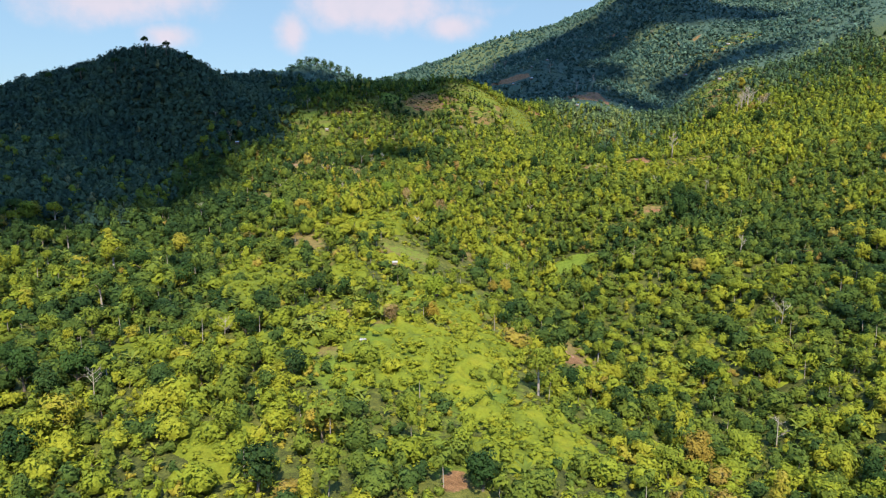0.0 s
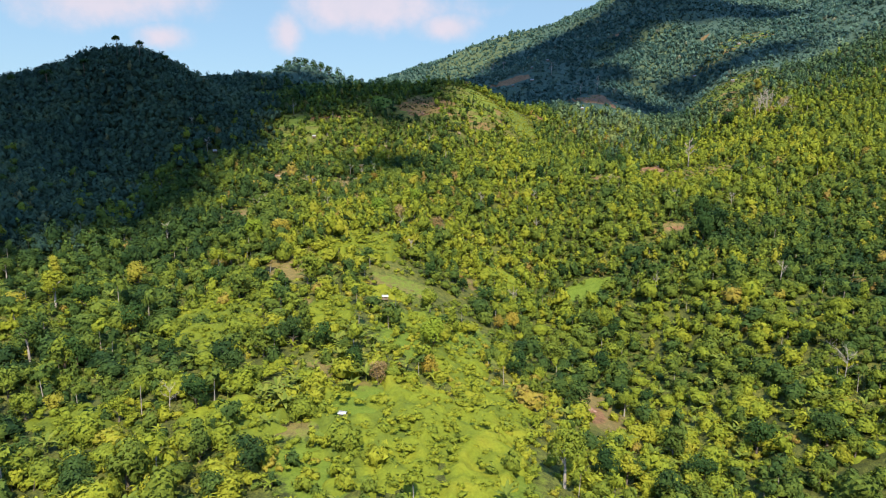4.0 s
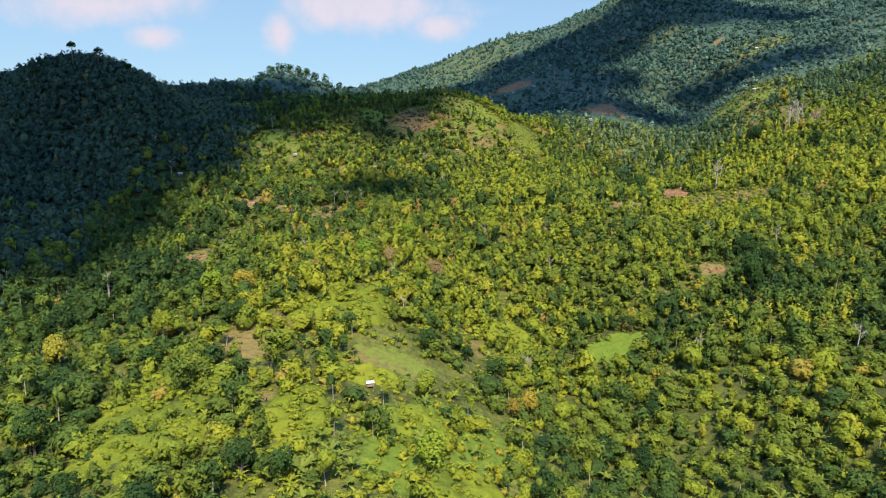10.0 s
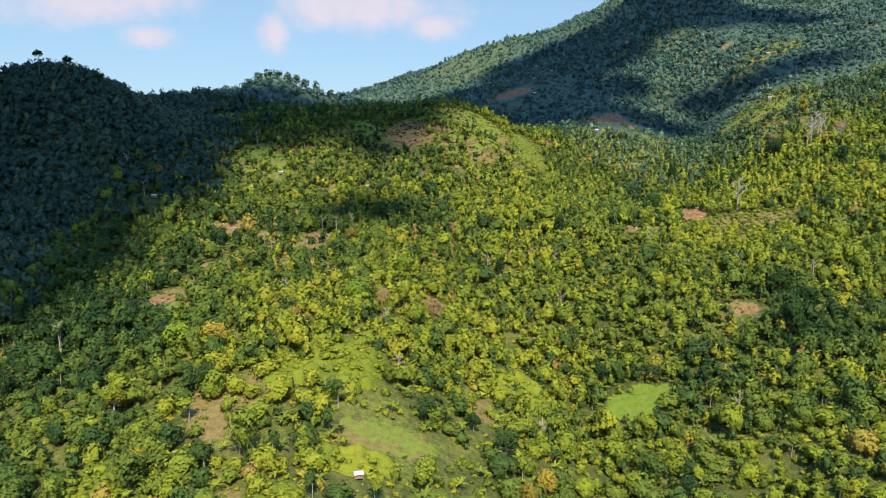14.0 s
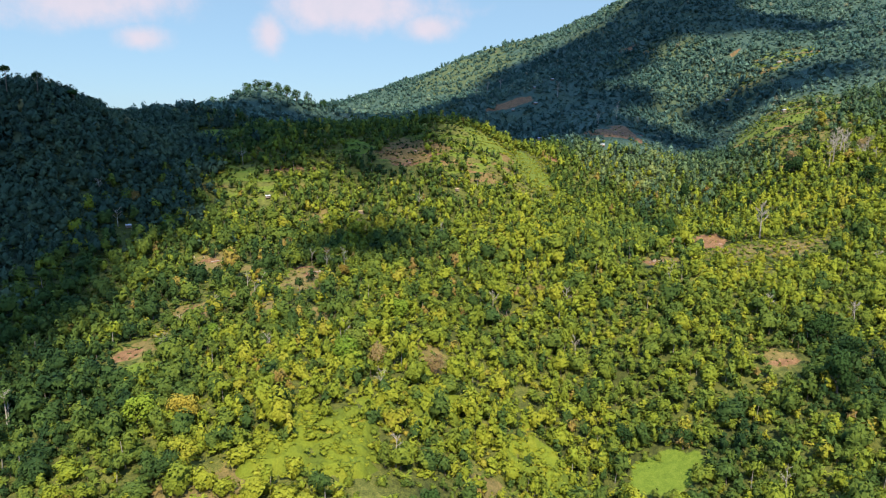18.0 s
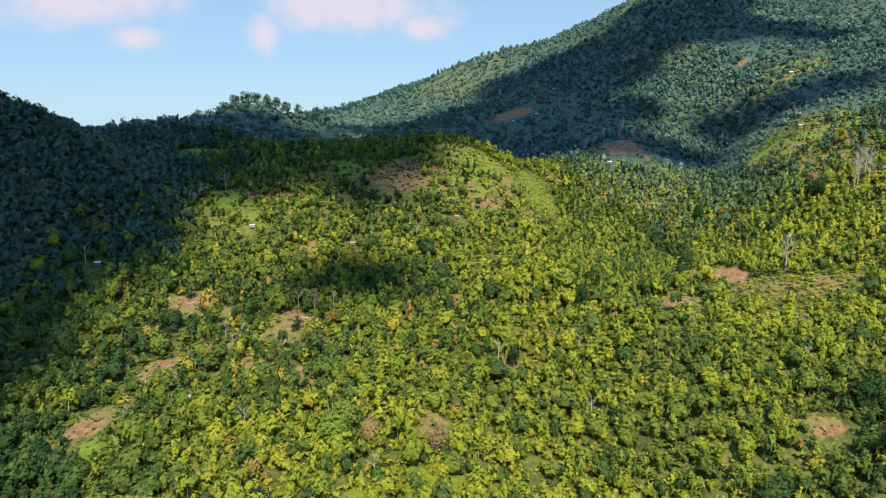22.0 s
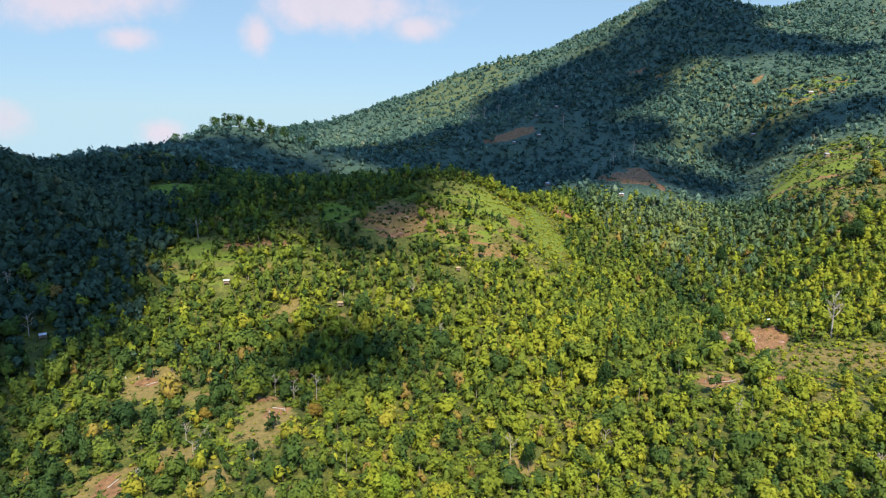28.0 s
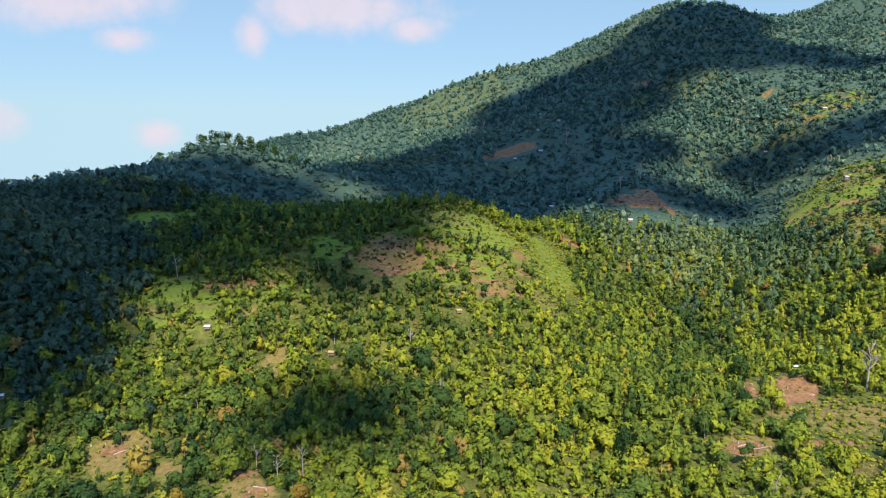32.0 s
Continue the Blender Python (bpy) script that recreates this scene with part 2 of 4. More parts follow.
# ---- the lie of the land ----
# landform: middle x, y; half widths along and across; turn in degrees; height
LANDFORMS = [
    ("spur", -56, 260, 66, 150, 7, -7.5),
    ("right gully", 61, 320, 42, 143, 9, -42.3),
    ("right bank", 170, 375, 84, 136, 5, -22.4),
    ("west gully", -164, 393, 53, 144, 10, -19.3),
    ("west hill", -224, 586, 74, 34, -50, 36.9),
    ("west hill flank", -322, 615, 79, 60, 2, 37.0),
    ("west hill foot", -103, 535, 75, 67, -3, -22.5),
    ("terrace knob", 29, 649, 37, 35, -0, 23.7),
    ("terrace shoulder", -77, 629, 60, 42, -1, 23.7),
    ("hollow", -5, 819, 122, 75, 13, -61.4),
    ("east hollow", 141, 618, 73, 65, -1, -45.9),
    ("knoll", -163, 831, 35, 42, 2, 31.3),
    ("knoll ridge", -202, 746, 82, 44, -19, 26.8),
    ("knoll tail", -66, 832, 59, 35, 1, 38.9),
    ("saddle", -16, 1083, 140, 124, -7, -52.6),
    ("mountain", 360, 1169, 75, 181, -3, 63.3),
    ("mountain shoulder", 20, 1311, 106, 74, -8, 45.3),
    ("far ridge", -42, 1410, 145, 83, 13, -69.6),
    ("summit", 459, 1280, 245, 169, -29, 49.5),
    ("east slope", 578, 779, 113, 148, -22, 95.1),
    ("east bench", 250, 788, 35, 82, -25, -44.6),
    ("mountain spur", 160, 963, 78, 91, -0, 11.5),
    ("far west low", -502, 1198, 261, 319, -13, -120.2),
    ("near low", 0, 31, 250, 91, 0, -1.5),
    ("plot bench", -20, 305, 30, 30, 0, -4.5),
    ("east plot bench", 72, 384, 30, 26, 0, -3.0),
    ("far ridge fall", -54, 1298, 123, 82, -0, -17.4),
    ("high summit", 736, 1168, 135, 166, -3, 121.5),
    ("ridge bump", 150, 1350, 60, 60, -0, 9.4),
    ("shoulder fall", 68, 1247, 92, 91, 0, -18.3),
]
# terraced ground: middle x, y, half sizes, depth of a bench, height of a riser, lie of the benches to suit the camera's
# view
TERRACES = [(26, 620, 40, 30, 7.0, 3.2, 0.35), (-16, 614, 32, 12, 5.0, 2.2, 0.1), (284, 695, 48, 48, 7.0, 2.8, -0.9), (345, 845, 42, 26, 8.0, 3.0, -1.5), (268, 960, 40, 30, 9.0, 4.0, -0.7), (-200, 722, 45, 24, 8.0, 2.6, -0.25), (-105, 590, 40, 16, 6.0, 2.4, -0.1),
            (-20, 1000, 60, 60, 15.0, 5.0, 0.2), (60, 1230, 70, 55, 16.0, 6.0, 0.1), (246, 955, 34, 30, 13.0, 5.0, -0.2), (150, 1310, 50, 40, 16.0, 6.0, 0.3)]
# bare earth: middle x, y, half sizes
EARTH = [(4, 131, 4, 3), (-9, 122, 3, 2), (52, 262, 5, 10), (154, 543, 12, 11), (139, 548, 4, 6), (110, 498, 9, 3), (148, 499, 11, 2.5), (160, 750, 21, 17),
         (92, 924, 24, 9), (111, 1352, 24, 12), (256, 963, 9, 5), (200, 1002, 10, 5), (-14, 611, 22, 12), (-116, 508, 7, 3), (-103, 446, 4, 3), (-58, 478, 6, 3), (-64, 487, 4, 3),
         (-101, 441, 6, 4), (130, 409, 4.5, 3), (-115, 407, 6, 3), (31, 605, 9, 2.5), (50, 632, 7, 2.5), (92, 687, 4, 5), (330, 905, 9, 3), (246, 1010, 10, 6), (-60, 285, 3, 2), (-190, 728, 10, 4)]
# sown plots: middle x, y, half sizes
PLOTS = [(77, 379, 11.5, 7.5), (-17, 318, 13, 7), (72, 650, 14, 23), (40, 638, 18, 9), (-48, 612, 9, 8), (-106, 397, 6, 4), (285, 700, 24, 8), (262, 715, 14, 7), (-118, 594, 12, 4), (-147, 668, 22, 12), (60, 770, 18, 7)]


# ground below cuts kept low for the camera's view: middle x, y, half sizes
CLEAR = [(49, 246, 6, 8), (128, 402, 5, 4), (160, 727, 20, 9), (158, 520, 30, 16), (154, 526, 15, 10), (154, 526, 13, 9), (-14, 603, 16, 4), (72, 625, 12, 8)]
# dry grass: middle x, y, half sizes
DRY = [(-101, 440, 10, 7), (-62, 468, 9, 6), (-86, 456, 9, 5), (-45, 430, 8, 5), (-112, 410, 9, 6), (-112, 511, 11, 6), (-102, 447, 9, 5), (-60, 480, 11, 4), (-92, 497, 7, 4), (174, 514, 30, 14), (44, 611, 22, 8), (112, 500, 15, 5), (-46, 550, 8, 3), (-60, 285, 10, 5), (-20, 207, 7, 4), (-36, 196, 5, 4), (-14, 190, 4, 3), (58, 262, 7, 9), (-56, 467, 7, 13), (-113, 504, 9, 7),
       (-67, 552, 5, 10), (28, 468, 6, 4), (-68, 441, 6, 5), (150, 482, 16, 6), (-3, 419, 7, 10), (-64, 325, 11, 13), (-34, 232, 6, 7), (-19, 214, 7, 11), (14, 356, 6, 9), (55, 266, 8, 16), (130, 412, 7, 6), (-17, 316, 12, 7), (162, 522, 14, 11), (186, 512, 14, 9), (140, 530, 9, 10)]


def lumps(x, y, size, seed):
    """Smooth value noise, about -1 to 1, on numpy arrays."""
    x, y = np.asarray(x, float) / size, np.asarray(y, float) / size
    xi, yi = np.floor(x), np.floor(y)
    fx, fy = x - xi, y - yi
    fx, fy = fx * fx * (3 - 2 * fx), fy * fy * (3 - 2 * fy)

    def corner(a, b):
        s = np.sin(a * 127.1 + b * 311.7 + seed * 74.7) * 43758.5453
        return (s - np.floor(s)) * 2 - 1
    lo = corner(xi, yi) * (1 - fx) + corner(xi + 1, yi) * fx
    hi = corner(xi, yi + 1) * (1 - fx) + corner(xi + 1, yi + 1) * fx
    return lo * (1 - fy) + hi * fy


def blob(x, y, cx, cy, rx, ry):
    """1 inside an ellipse, falling to 0 past its edge."""
    d = np.sqrt(((x - cx) / rx) ** 2 + ((y - cy) / ry) ** 2)
    return np.clip((1.35 - d) / 0.5, 0, 1)


def ragged(x, y, cx, cy, rx, ry):
    """The same with a torn, irregular edge."""
    d = np.sqrt(((x - cx) / rx) ** 2 + ((y - cy) / ry) ** 2)
    d = d + 0.34 * lumps(x, y, 3.5 + 0.45 * max(rx, ry), 41) + 0.22 * lumps(x, y, 3.0, 42)
    return np.clip((1.25 - d) / 0.45, 0, 1)


def bench_at(x, y, cx, bench, lie):
    """How deep in its bench a place lies, and which bench it is, counted up the slope."""
    q = ((y - lie * (x - cx)) / math.sqrt(1 + lie * lie) + 2.2 * lumps(x, y, 27, 9) + 0.9 * lumps(x, y, 10, 10)) / bench
    return q - np.floor(q), np.floor(q)


def height(x, y):
    x, y = np.asarray(x, float), np.asarray(y, float)
    z = 20 + 300 / (1 + np.exp(-(y - 700) / 280))
    for _, cx, cy, sx, sy, turn, h in LANDFORMS:
        c, s = math.cos(radians(turn)), math.sin(radians(turn))
        a, b = c * (x - cx) + s * (y - cy), -s * (x - cx) + c * (y - cy)
        z = z + h * np.exp(-0.5 * ((a / sx) ** 2 + (b / sy) ** 2))
    far = np.clip(y - 1385, 0, None)
    west = np.clip((-205 - x) / 170, 0, 1) * np.clip((y - 830) / 160, 0, 1)
    z = -170 + (z + 170) * np.exp(-(far / 300) ** 2) * (1 - west * west * (3 - 2 * west))
    rough = np.clip(y / 500, 0.3, 2.2)
    z = z + rough * (1.6 * lumps(x, y, 41, 1) + 0.9 * lumps(x, y, 17, 2)) + 0.25 * lumps(x, y, 6, 3)
    # the red cut: a bank dug into the slope
    bank_in = np.clip((y - 533) / 20, 0, 1)
    z = z + blob(x, y, 154, 545, 15, 20) * (7.0 * bank_in - 2.5)
    for cx, cy, rx, ry, bench, rise, lie in TERRACES:
        w = blob(x, y, cx, cy, rx, ry)
        f, _ = bench_at(x, y, cx, bench, lie)
        z = z + w * rise * np.where(f < 0.76, 0.5 - f / 0.76, (f - 0.76) / 0.24 - 0.5)
    return z


def ground_z(x, y):
    return float(height(np.array([x]), np.array([y]))[0])


def stretch_axis(lo, hi, step, out):
    core = np.arange(lo, hi + 0.1, step)
    grow, d = [], step
    p = hi
    while p < out:
        d *= 1.22
        p += d
        grow.append(p)
    back_, d, p = [], step, lo
    while p > -out:
        d *= 1.22
        p -= d
        back_.append(p)
    return np.array(back_[::-1] + list(core) + grow)


def raw_mesh(name, verts, faces, mat, floats=None):
    """A mesh from numpy arrays: all faces have the same number of corners."""
    me = bpy.data.meshes.new(name)
    n, k = faces.shape
    me.vertices.add(len(verts))
    me.vertices.foreach_set("co", np.ascontiguousarray(verts, dtype=np.float32).ravel())
    me.loops.add(n * k)
    me.loops.foreach_set("vertex_index", np.ascontiguousarray(faces, dtype=np.int32).ravel())
    me.polygons.add(n)
    me.polygons.foreach_set("loop_start", np.arange(0, n * k, k, dtype=np.int32))
    for key, values in (floats or {}).items():
        me.attributes.new(key, "FLOAT", "POINT").data.foreach_set("value", np.ascontiguousarray(values, dtype=np.float32))
    me.update(calc_edges=True)
    me.materials.append(mat)
    return me


def build_ground():
    xs = stretch_axis(-420, 500, 4.4, 4200)
    ys = np.concatenate([stretch_axis(70, 880, 3.9, 4200)])
    ys = ys[(ys < 884)]
    ys = np.unique(np.concatenate([ys[(ys < 584) | ((ys > 655) & (ys < 655.1)) | (ys > 745)], np.arange(584, 746, 1.9)]))
    more, p, d = [], ys[-1], 4.5
    while p < 4300:
        p += d
        d = 4.2 if p < 1420 else d * 1.25
        more.append(p)
    ys = np.concatenate([ys, more])
    gx, gy = np.meshgrid(xs, ys)
    x, y = gx.ravel(), gy.ravel()
    z = height(x, y)
    soil, plot = np.zeros(len(x)), np.zeros(len(x))
    for e in EARTH:
        soil = np.maximum(soil, ragged(x, y, *e))
    for k, e in enumerate(PLOTS):
        plot = np.maximum(plot, ragged(x, y, *e) * (0.5 if k == 1 else 1.0))
    straw = np.zeros(len(x))
    for k, (cx, cy, rx, ry, bench, rise, lie) in enumerate(TERRACES):
        w = blob(x, y, cx, cy, rx, ry)
        f, level = bench_at(x, y, cx, bench, lie)
        pick = np.sin(level * 12.9898 + k) * 43758.5453 + 0.3 * lumps(x, y, 16, 12)
        pick -= np.floor(pick)
        # colours of the far benches weakened in place of haze
        w = w * (0.35 if cy > 900 else 1.0)
        plot = np.maximum(plot, 0.9 * w * (pick < 0.42) * (f < 0.78))
        soil = np.maximum(soil, 0.75 * w * (pick > 0.80) * (f < 0.78))
        straw = np.maximum(straw, 0.8 * w * (pick > 0.58) * (f < 0.78))
    spur = np.exp(-((x + 6 - 0.04 * (y - 200)) / 48) ** 2) * np.clip((y - 90) / 40, 0, 1) * np.clip((345 - y) / 60, 0, 1)
    plot = np.maximum(plot, spur * np.clip(0.55 + 0.4 * lumps(x, y, 14, 44), 0, 1))
    dry = straw
    for e in DRY:
        dry = np.maximum(dry, ragged(x, y, *e) * (0.5 if e[2] > 15 else 1.0))
    haze_shade = np.clip((y - 670 - 30 * lumps(x, y, 50, 5)) / 60, 0, 1)
    # western hill ground toned down as well, as painted cloud shade
    haze_shade = np.maximum(haze_shade, np.clip((-170 - x) / 40, 0, 1) * np.clip((y - 300) / 60, 0, 1))
    nx, ny = len(xs), len(ys)
    i = (np.arange(ny - 1)[:, None] * nx + np.arange(nx - 1)[None, :]).ravel()
    faces = np.stack([i, i + 1, i + nx + 1, i + nx], 1)
    me = raw_mesh("ground", np.stack([x, y, z], 1), faces, M_GROUND, {"soil": soil, "plot": plot, "haze_shade": haze_shade, "dry": dry})
    me.polygons.foreach_set("use_smooth", np.ones(len(me.polygons), dtype=bool))
    return tagged(new("ground", me), "green hillside with grass, red earth cuts and terraced plots", "hillside", kind="structure")


build_ground()


ZINC, STRAW = "small wooden field hut with a bright zinc roof", "small field hut with a straw-coloured thatched roof"
HUTS = [(ZINC, -22, 297, 12, 2.5, 1.9, 1.3, M_ZINC), (ZINC, -25, 201, -15, 2.0, 1.6, 1.1, M_ZINC), (ZINC, -160, 521, 20, 2.9, 2.3, 1.4, M_ZINC), (ZINC, -99, 573, 5, 3.0, 2.3, 1.4, M_ZINC),
        (STRAW, -42, 556, -8, 2.9, 2.2, 1.4, M_THATCH), (STRAW, 15, 582, 4, 2.5, 2.0, 1.3, M_THATCH), (ZINC, -84, 415, 35, 3.0, 2.3, 1.4, M_ZINC), (ZINC, 141, 718, -5, 3.4, 2.6, 1.5, M_ZINC),
        (ZINC, 143, 953, 0, 3.6, 3.1, 1.6, M_ZINC), (ZINC, 122, 950, 10, 3.3, 3.1, 1.6, M_ZINC), (ZINC, 295, 836, 15, 4.3, 3.3, 1.6, M_ZINC), (ZINC, 92, 905, 0, 3.2, 2.8, 1.6, M_ZINC), (ZINC, 116, 905, 5, 4.3, 3.1, 1.6, M_ZINC),
        (ZINC, 345, 838, -12, 3.6, 3.1, 1.6, M_ZINC), (ZINC, 290, 720, 8, 3.6, 2.8, 1.6, M_ZINC), (ZINC, 96, 760, 15, 3.2, 2.8, 1.6, M_ZINC), (ZINC, 172, 568, -15, 2.6, 2.2, 1.4, M_ZINC), (ZINC, -56, 858, 5, 3.0, 2.7, 1.5, M_ZINC)]

def is_open(x, y):
    """How far a place is free of trees: plots, cuts, and the clearings of huts, most stretched towards the camera."""
    w = np.zeros(len(x))
    for ex, ey, rx, ry in EARTH:
        w = np.maximum(w, ragged(x, y, ex, ey - 3, rx + 0.5, ry + 4))
    for ex, ey, rx, ry in PLOTS:
        w = np.maximum(w, ragged(x, y, ex, ey - 2, rx, ry + 2.5) * 0.97)
    for ex, ey, rx, ry in DRY:
        w = np.maximum(w, ragged(x, y, ex, ey - 2, rx, ry + 2) * 0.72)
    for ex, ey, rx, ry in CLEAR:
        w = np.maximum(w, ragged(x, y, ex, ey, rx, ry) * 0.82)
    for h in HUTS:
        w = np.maximum(w, blob(x, y, h[1], h[2] - 3.5, 4.5, 6.5))
    return w


# ---- clouds that shade the slopes ----
def cloud(label, puffs, seed):
    """A heap of flattened, lumpy puffs high over the slopes, each given by the place under it in the sun's direction."""
    rng = np.random.default_rng(seed)
    parts_v, parts_f, count = [], [], 0
    bm = bmesh.new()
    bmesh.ops.create_icosphere(bm, subdivisions=4, radius=1)
    bm.verts.ensure_lookup_table()
    v = np.array([p.co[:] for p in bm.verts])
    fc = np.array([[q.index for q in p.verts] for p in bm.faces])
    bm.free()
    for cx, cy, rx, ry in puffs:
        g = Vector((cx, cy, ground_z(cx, cy)))
        c = g + SUN * (2400 / SUN.z)
        o = rng.uniform(0, 90)
        r = 1 + 0.16 * lumps(v[:, 0] * 3 + o, v[:, 1] * 3 + v[:, 2] * 2, 1.0, seed) + 0.09 * lumps(v[:, 0] * 8 + o, v[:, 1] * 8 + v[:, 2] * 5, 1.0, seed + 3)
        parts_v.append(v * r[:, None] * np.array([rx, ry, 0.35 * min(rx, ry)]) + np.array(c[:]))
        parts_f.append(fc + count)
        count += len(v)
    verts = np.concatenate(parts_v)
    mid = verts.mean(0)
    ob = new("cloud", raw_mesh("cloud", verts - mid, np.concatenate(parts_f), M_CLOUD))
    ob.location = mid
    return tagged(ob, label, "cloud", "clouds")


cloud("broad white cumulus cloud drifting over the western hill", [(-323, 390, 148, 130), (-279, 520, 128, 110), (-238, 610, 108, 58), (-350, 650, 130, 90), (-190, 452, 47, 80), (-172, 542, 43, 66), (-150, 624, 46, 44), (-232, 370, 42, 70)], 1)
cloud("long white cumulus cloud drifting over the hollow", [(-230, 730, 130, 60), (-120, 700, 110, 62), (-86, 645, 86, 57), (-12, 745, 100, 78), (90, 835, 90, 76), (-20, 905, 110, 80), (60, 965, 90, 90), (-46, 628, 50, 36), (-100, 622, 64, 44), (-22, 622, 28, 23), (-34, 594, 26, 13), (-150, 785, 80, 44)], 2)
cloud("large white cumulus cloud drifting over the mountain", [(150, 965, 100, 90), (140, 1075, 72, 85), (232, 1045, 100, 100), (325, 1085, 102, 100), (378, 985, 68, 56), (425, 930, 40, 34), (330, 785, 66, 34), (200, 775, 66, 32), (150, 748, 44, 20), (282, 836, 34, 26), (186, 850, 46, 40), (146, 888, 44, 34), (222, 972, 48, 38), (278, 988, 44, 26), (120, 1150, 52, 52), (196, 1160, 62, 54)], 3)
cloud("small stray wisp of white cumulus cloud", [(-42, 528, 23, 22), (-27, 516, 19, 17), (-54, 510, 17, 17)], 4)


# ---- trees ----
def unit(v):
    return v / np.maximum(np.linalg.norm(v, axis=-1, keepdims=True), 1e-9)


def ball_tris(subdivisions):
    bm = bmesh.new()
    bmesh.ops.create_icosphere(bm, subdivisions=subdivisions, radius=1)
    out = np.array([[v.co[:] for v in f.verts] for f in bm.faces])
    bm.free()
    return out


BALLS = {1: ball_tris(1), 2: ball_tris(2)}


def crown_tris(rng, n, leaf, puffs=7, wide=1.0, tall=0.8, low=0.0, cone=0.0, flat=0.0, fill=1):
    """Leaf clumps of a crown: n triangles on a heap of puffs, for a crown of half width 1 whose foot is at height 0. Each corner
    carries its place and the way its sprig faces, so that a crown shades as one soft mass."""
    ang = rng.uniform(0, 2 * np.pi, puffs) + np.arange(puffs) * 2.4
    hgt = (np.arange(puffs) + rng.uniform(0.2, 0.8, puffs)) / puffs
    rad = (1 - cone * hgt) * np.sqrt(np.clip(1 - (hgt * 1.1 - 0.35) ** 2, 0.1, 1)) * rng.uniform(0.35, 0.68, puffs)
    centre = np.stack([np.cos(ang) * rad * wide, np.sin(ang) * rad * wide, low + hgt * tall * 1.5 + 0.15], 1)
    size = rng.uniform(0.34, 0.55, puffs) * (1 - 0.55 * cone * hgt)
    k = rng.choice(puffs, n, p=size ** 2 / (size ** 2).sum())
    d = unit(rng.normal(size=(n, 3)))
    d[:, 2] = np.where(rng.uniform(size=n) < 0.78, np.abs(d[:, 2]), d[:, 2]) * (1 - 0.4 * flat)
    p = centre[k] + d * (size[k] * rng.uniform(0.72, 1.12, n))[:, None]
    nrm = unit(d + rng.normal(size=(n, 3)) * 0.26 + np.array([0, 0, 0.22]))
    t1 = unit(np.cross(nrm, unit(rng.normal(size=(n, 3)))))
    t2 = np.cross(nrm, t1)
    s = (leaf * rng.uniform(0.65, 1.35, n))[:, None]
    flakes = np.stack([p + t1 * s * 0.62, p - t1 * s * 0.36 + t2 * s * 0.52, p - t1 * s * 0.36 - t2 * s * 0.48], 1)
    mid = centre.mean(0) - np.array([0, 0, 0.2 * tall])
    lean = unit(0.6 * d + 0.55 * unit(p - mid) + rng.normal(size=(n, 3)) * 0.2)
    flakes = np.concatenate([flakes, np.repeat(lean[:, None], 3, 1)], 2)
    if not fill:
        return flakes
    # the closed inner mass of foliage: a ball pushed out to the puffs
    ball = BALLS[fill]
    dirs = unit(ball.reshape(-1, 3))
    along = np.einsum("ij,kj->ik", dirs, centre - mid)
    side2 = ((centre - mid) ** 2).sum(1)[None] - along ** 2
    reach = np.where(side2 < size[None] ** 2, along + np.sqrt(np.clip(size[None] ** 2 - side2, 0, None)), 0.25).max(1)
    keys = np.round(dirs * 50).astype(int)
    wob = 0.76 + 0.12 * np.sin(keys @ np.array([12.7, 7.3, 3.1]) + size[0] * 90)
    core = (mid + dirs * (np.clip(reach, 0.3, 1.2) * wob)[:, None]).reshape(-1, 3, 3)
    nz = unit(np.cross(core[:, 1] - core[:, 0], core[:, 2] - core[:, 0]))[:, 2]
    core = np.concatenate([core, dirs.reshape(-1, 3, 3)], 2)
    return np.concatenate([core[nz > -0.55], flakes])


def frond_tris(rng, fronds, length, width, droop, lift):
    """Long arching leaves from one head, two triangles a joint."""
    out = []
    for i in range(fronds):
        a = 2 * np.pi * i / fronds + rng.uniform(-0.3, 0.3)
        up, ln = lift * rng.uniform(0.6, 1.3), length * rng.uniform(0.75, 1.15)
        d, side = np.array([np.cos(a), np.sin(a), 0]), np.array([-np.sin(a), np.cos(a), 0])
        line = [d * ln * s + np.array([0, 0, up * ln * s - droop * ln * s * s]) for s in (0, 0.33, 0.68, 1.0)]
        wid = [width * 0.25, width, width * 0.85, width * 0.1]
        for j in range(3):
            p, q = line[j], line[j + 1]
            a0, a1, b0, b1 = p + side * wid[j], p - side * wid[j], q + side * wid[j + 1], q - side * wid[j + 1]
            out += [[a0, a1, b1], [a0, b1, b0]]
    return np.array(out)


def tube(path_, radii, sides=5):
    """Quads round a line of points, with its two ends closed by tapering."""
    verts, faces = [], []
    for i, (p, r) in enumerate(zip(path_, radii)):
        p = np.asarray(p, float)
        d = unit(np.asarray(path_[min(i + 1, len(path_) - 1)], float) - np.asarray(path_[max(i - 1, 0)], float))
        s = unit(np.cross(d, [0.31, 0.95, 0.05]))
        t = np.cross(d, s)
        for k in range(sides):
            a = 2 * np.pi * k / sides
            verts.append(p + r * (np.cos(a) * s + np.sin(a) * t))
    for i in range(len(path_) - 1):
        for k in range(sides):
            a, b = i * sides + k, i * sides + (k + 1) % sides
            faces.append([a, b, b + sides, a + sides])
    return np.array(verts), np.array(faces)


def join_tubes(tubes):
    verts, faces, n = [], [], 0
    for v, f in tubes:
        verts.append(v)
        faces.append(f + n)
        n += len(v)
    return np.concatenate(verts), np.concatenate(faces)


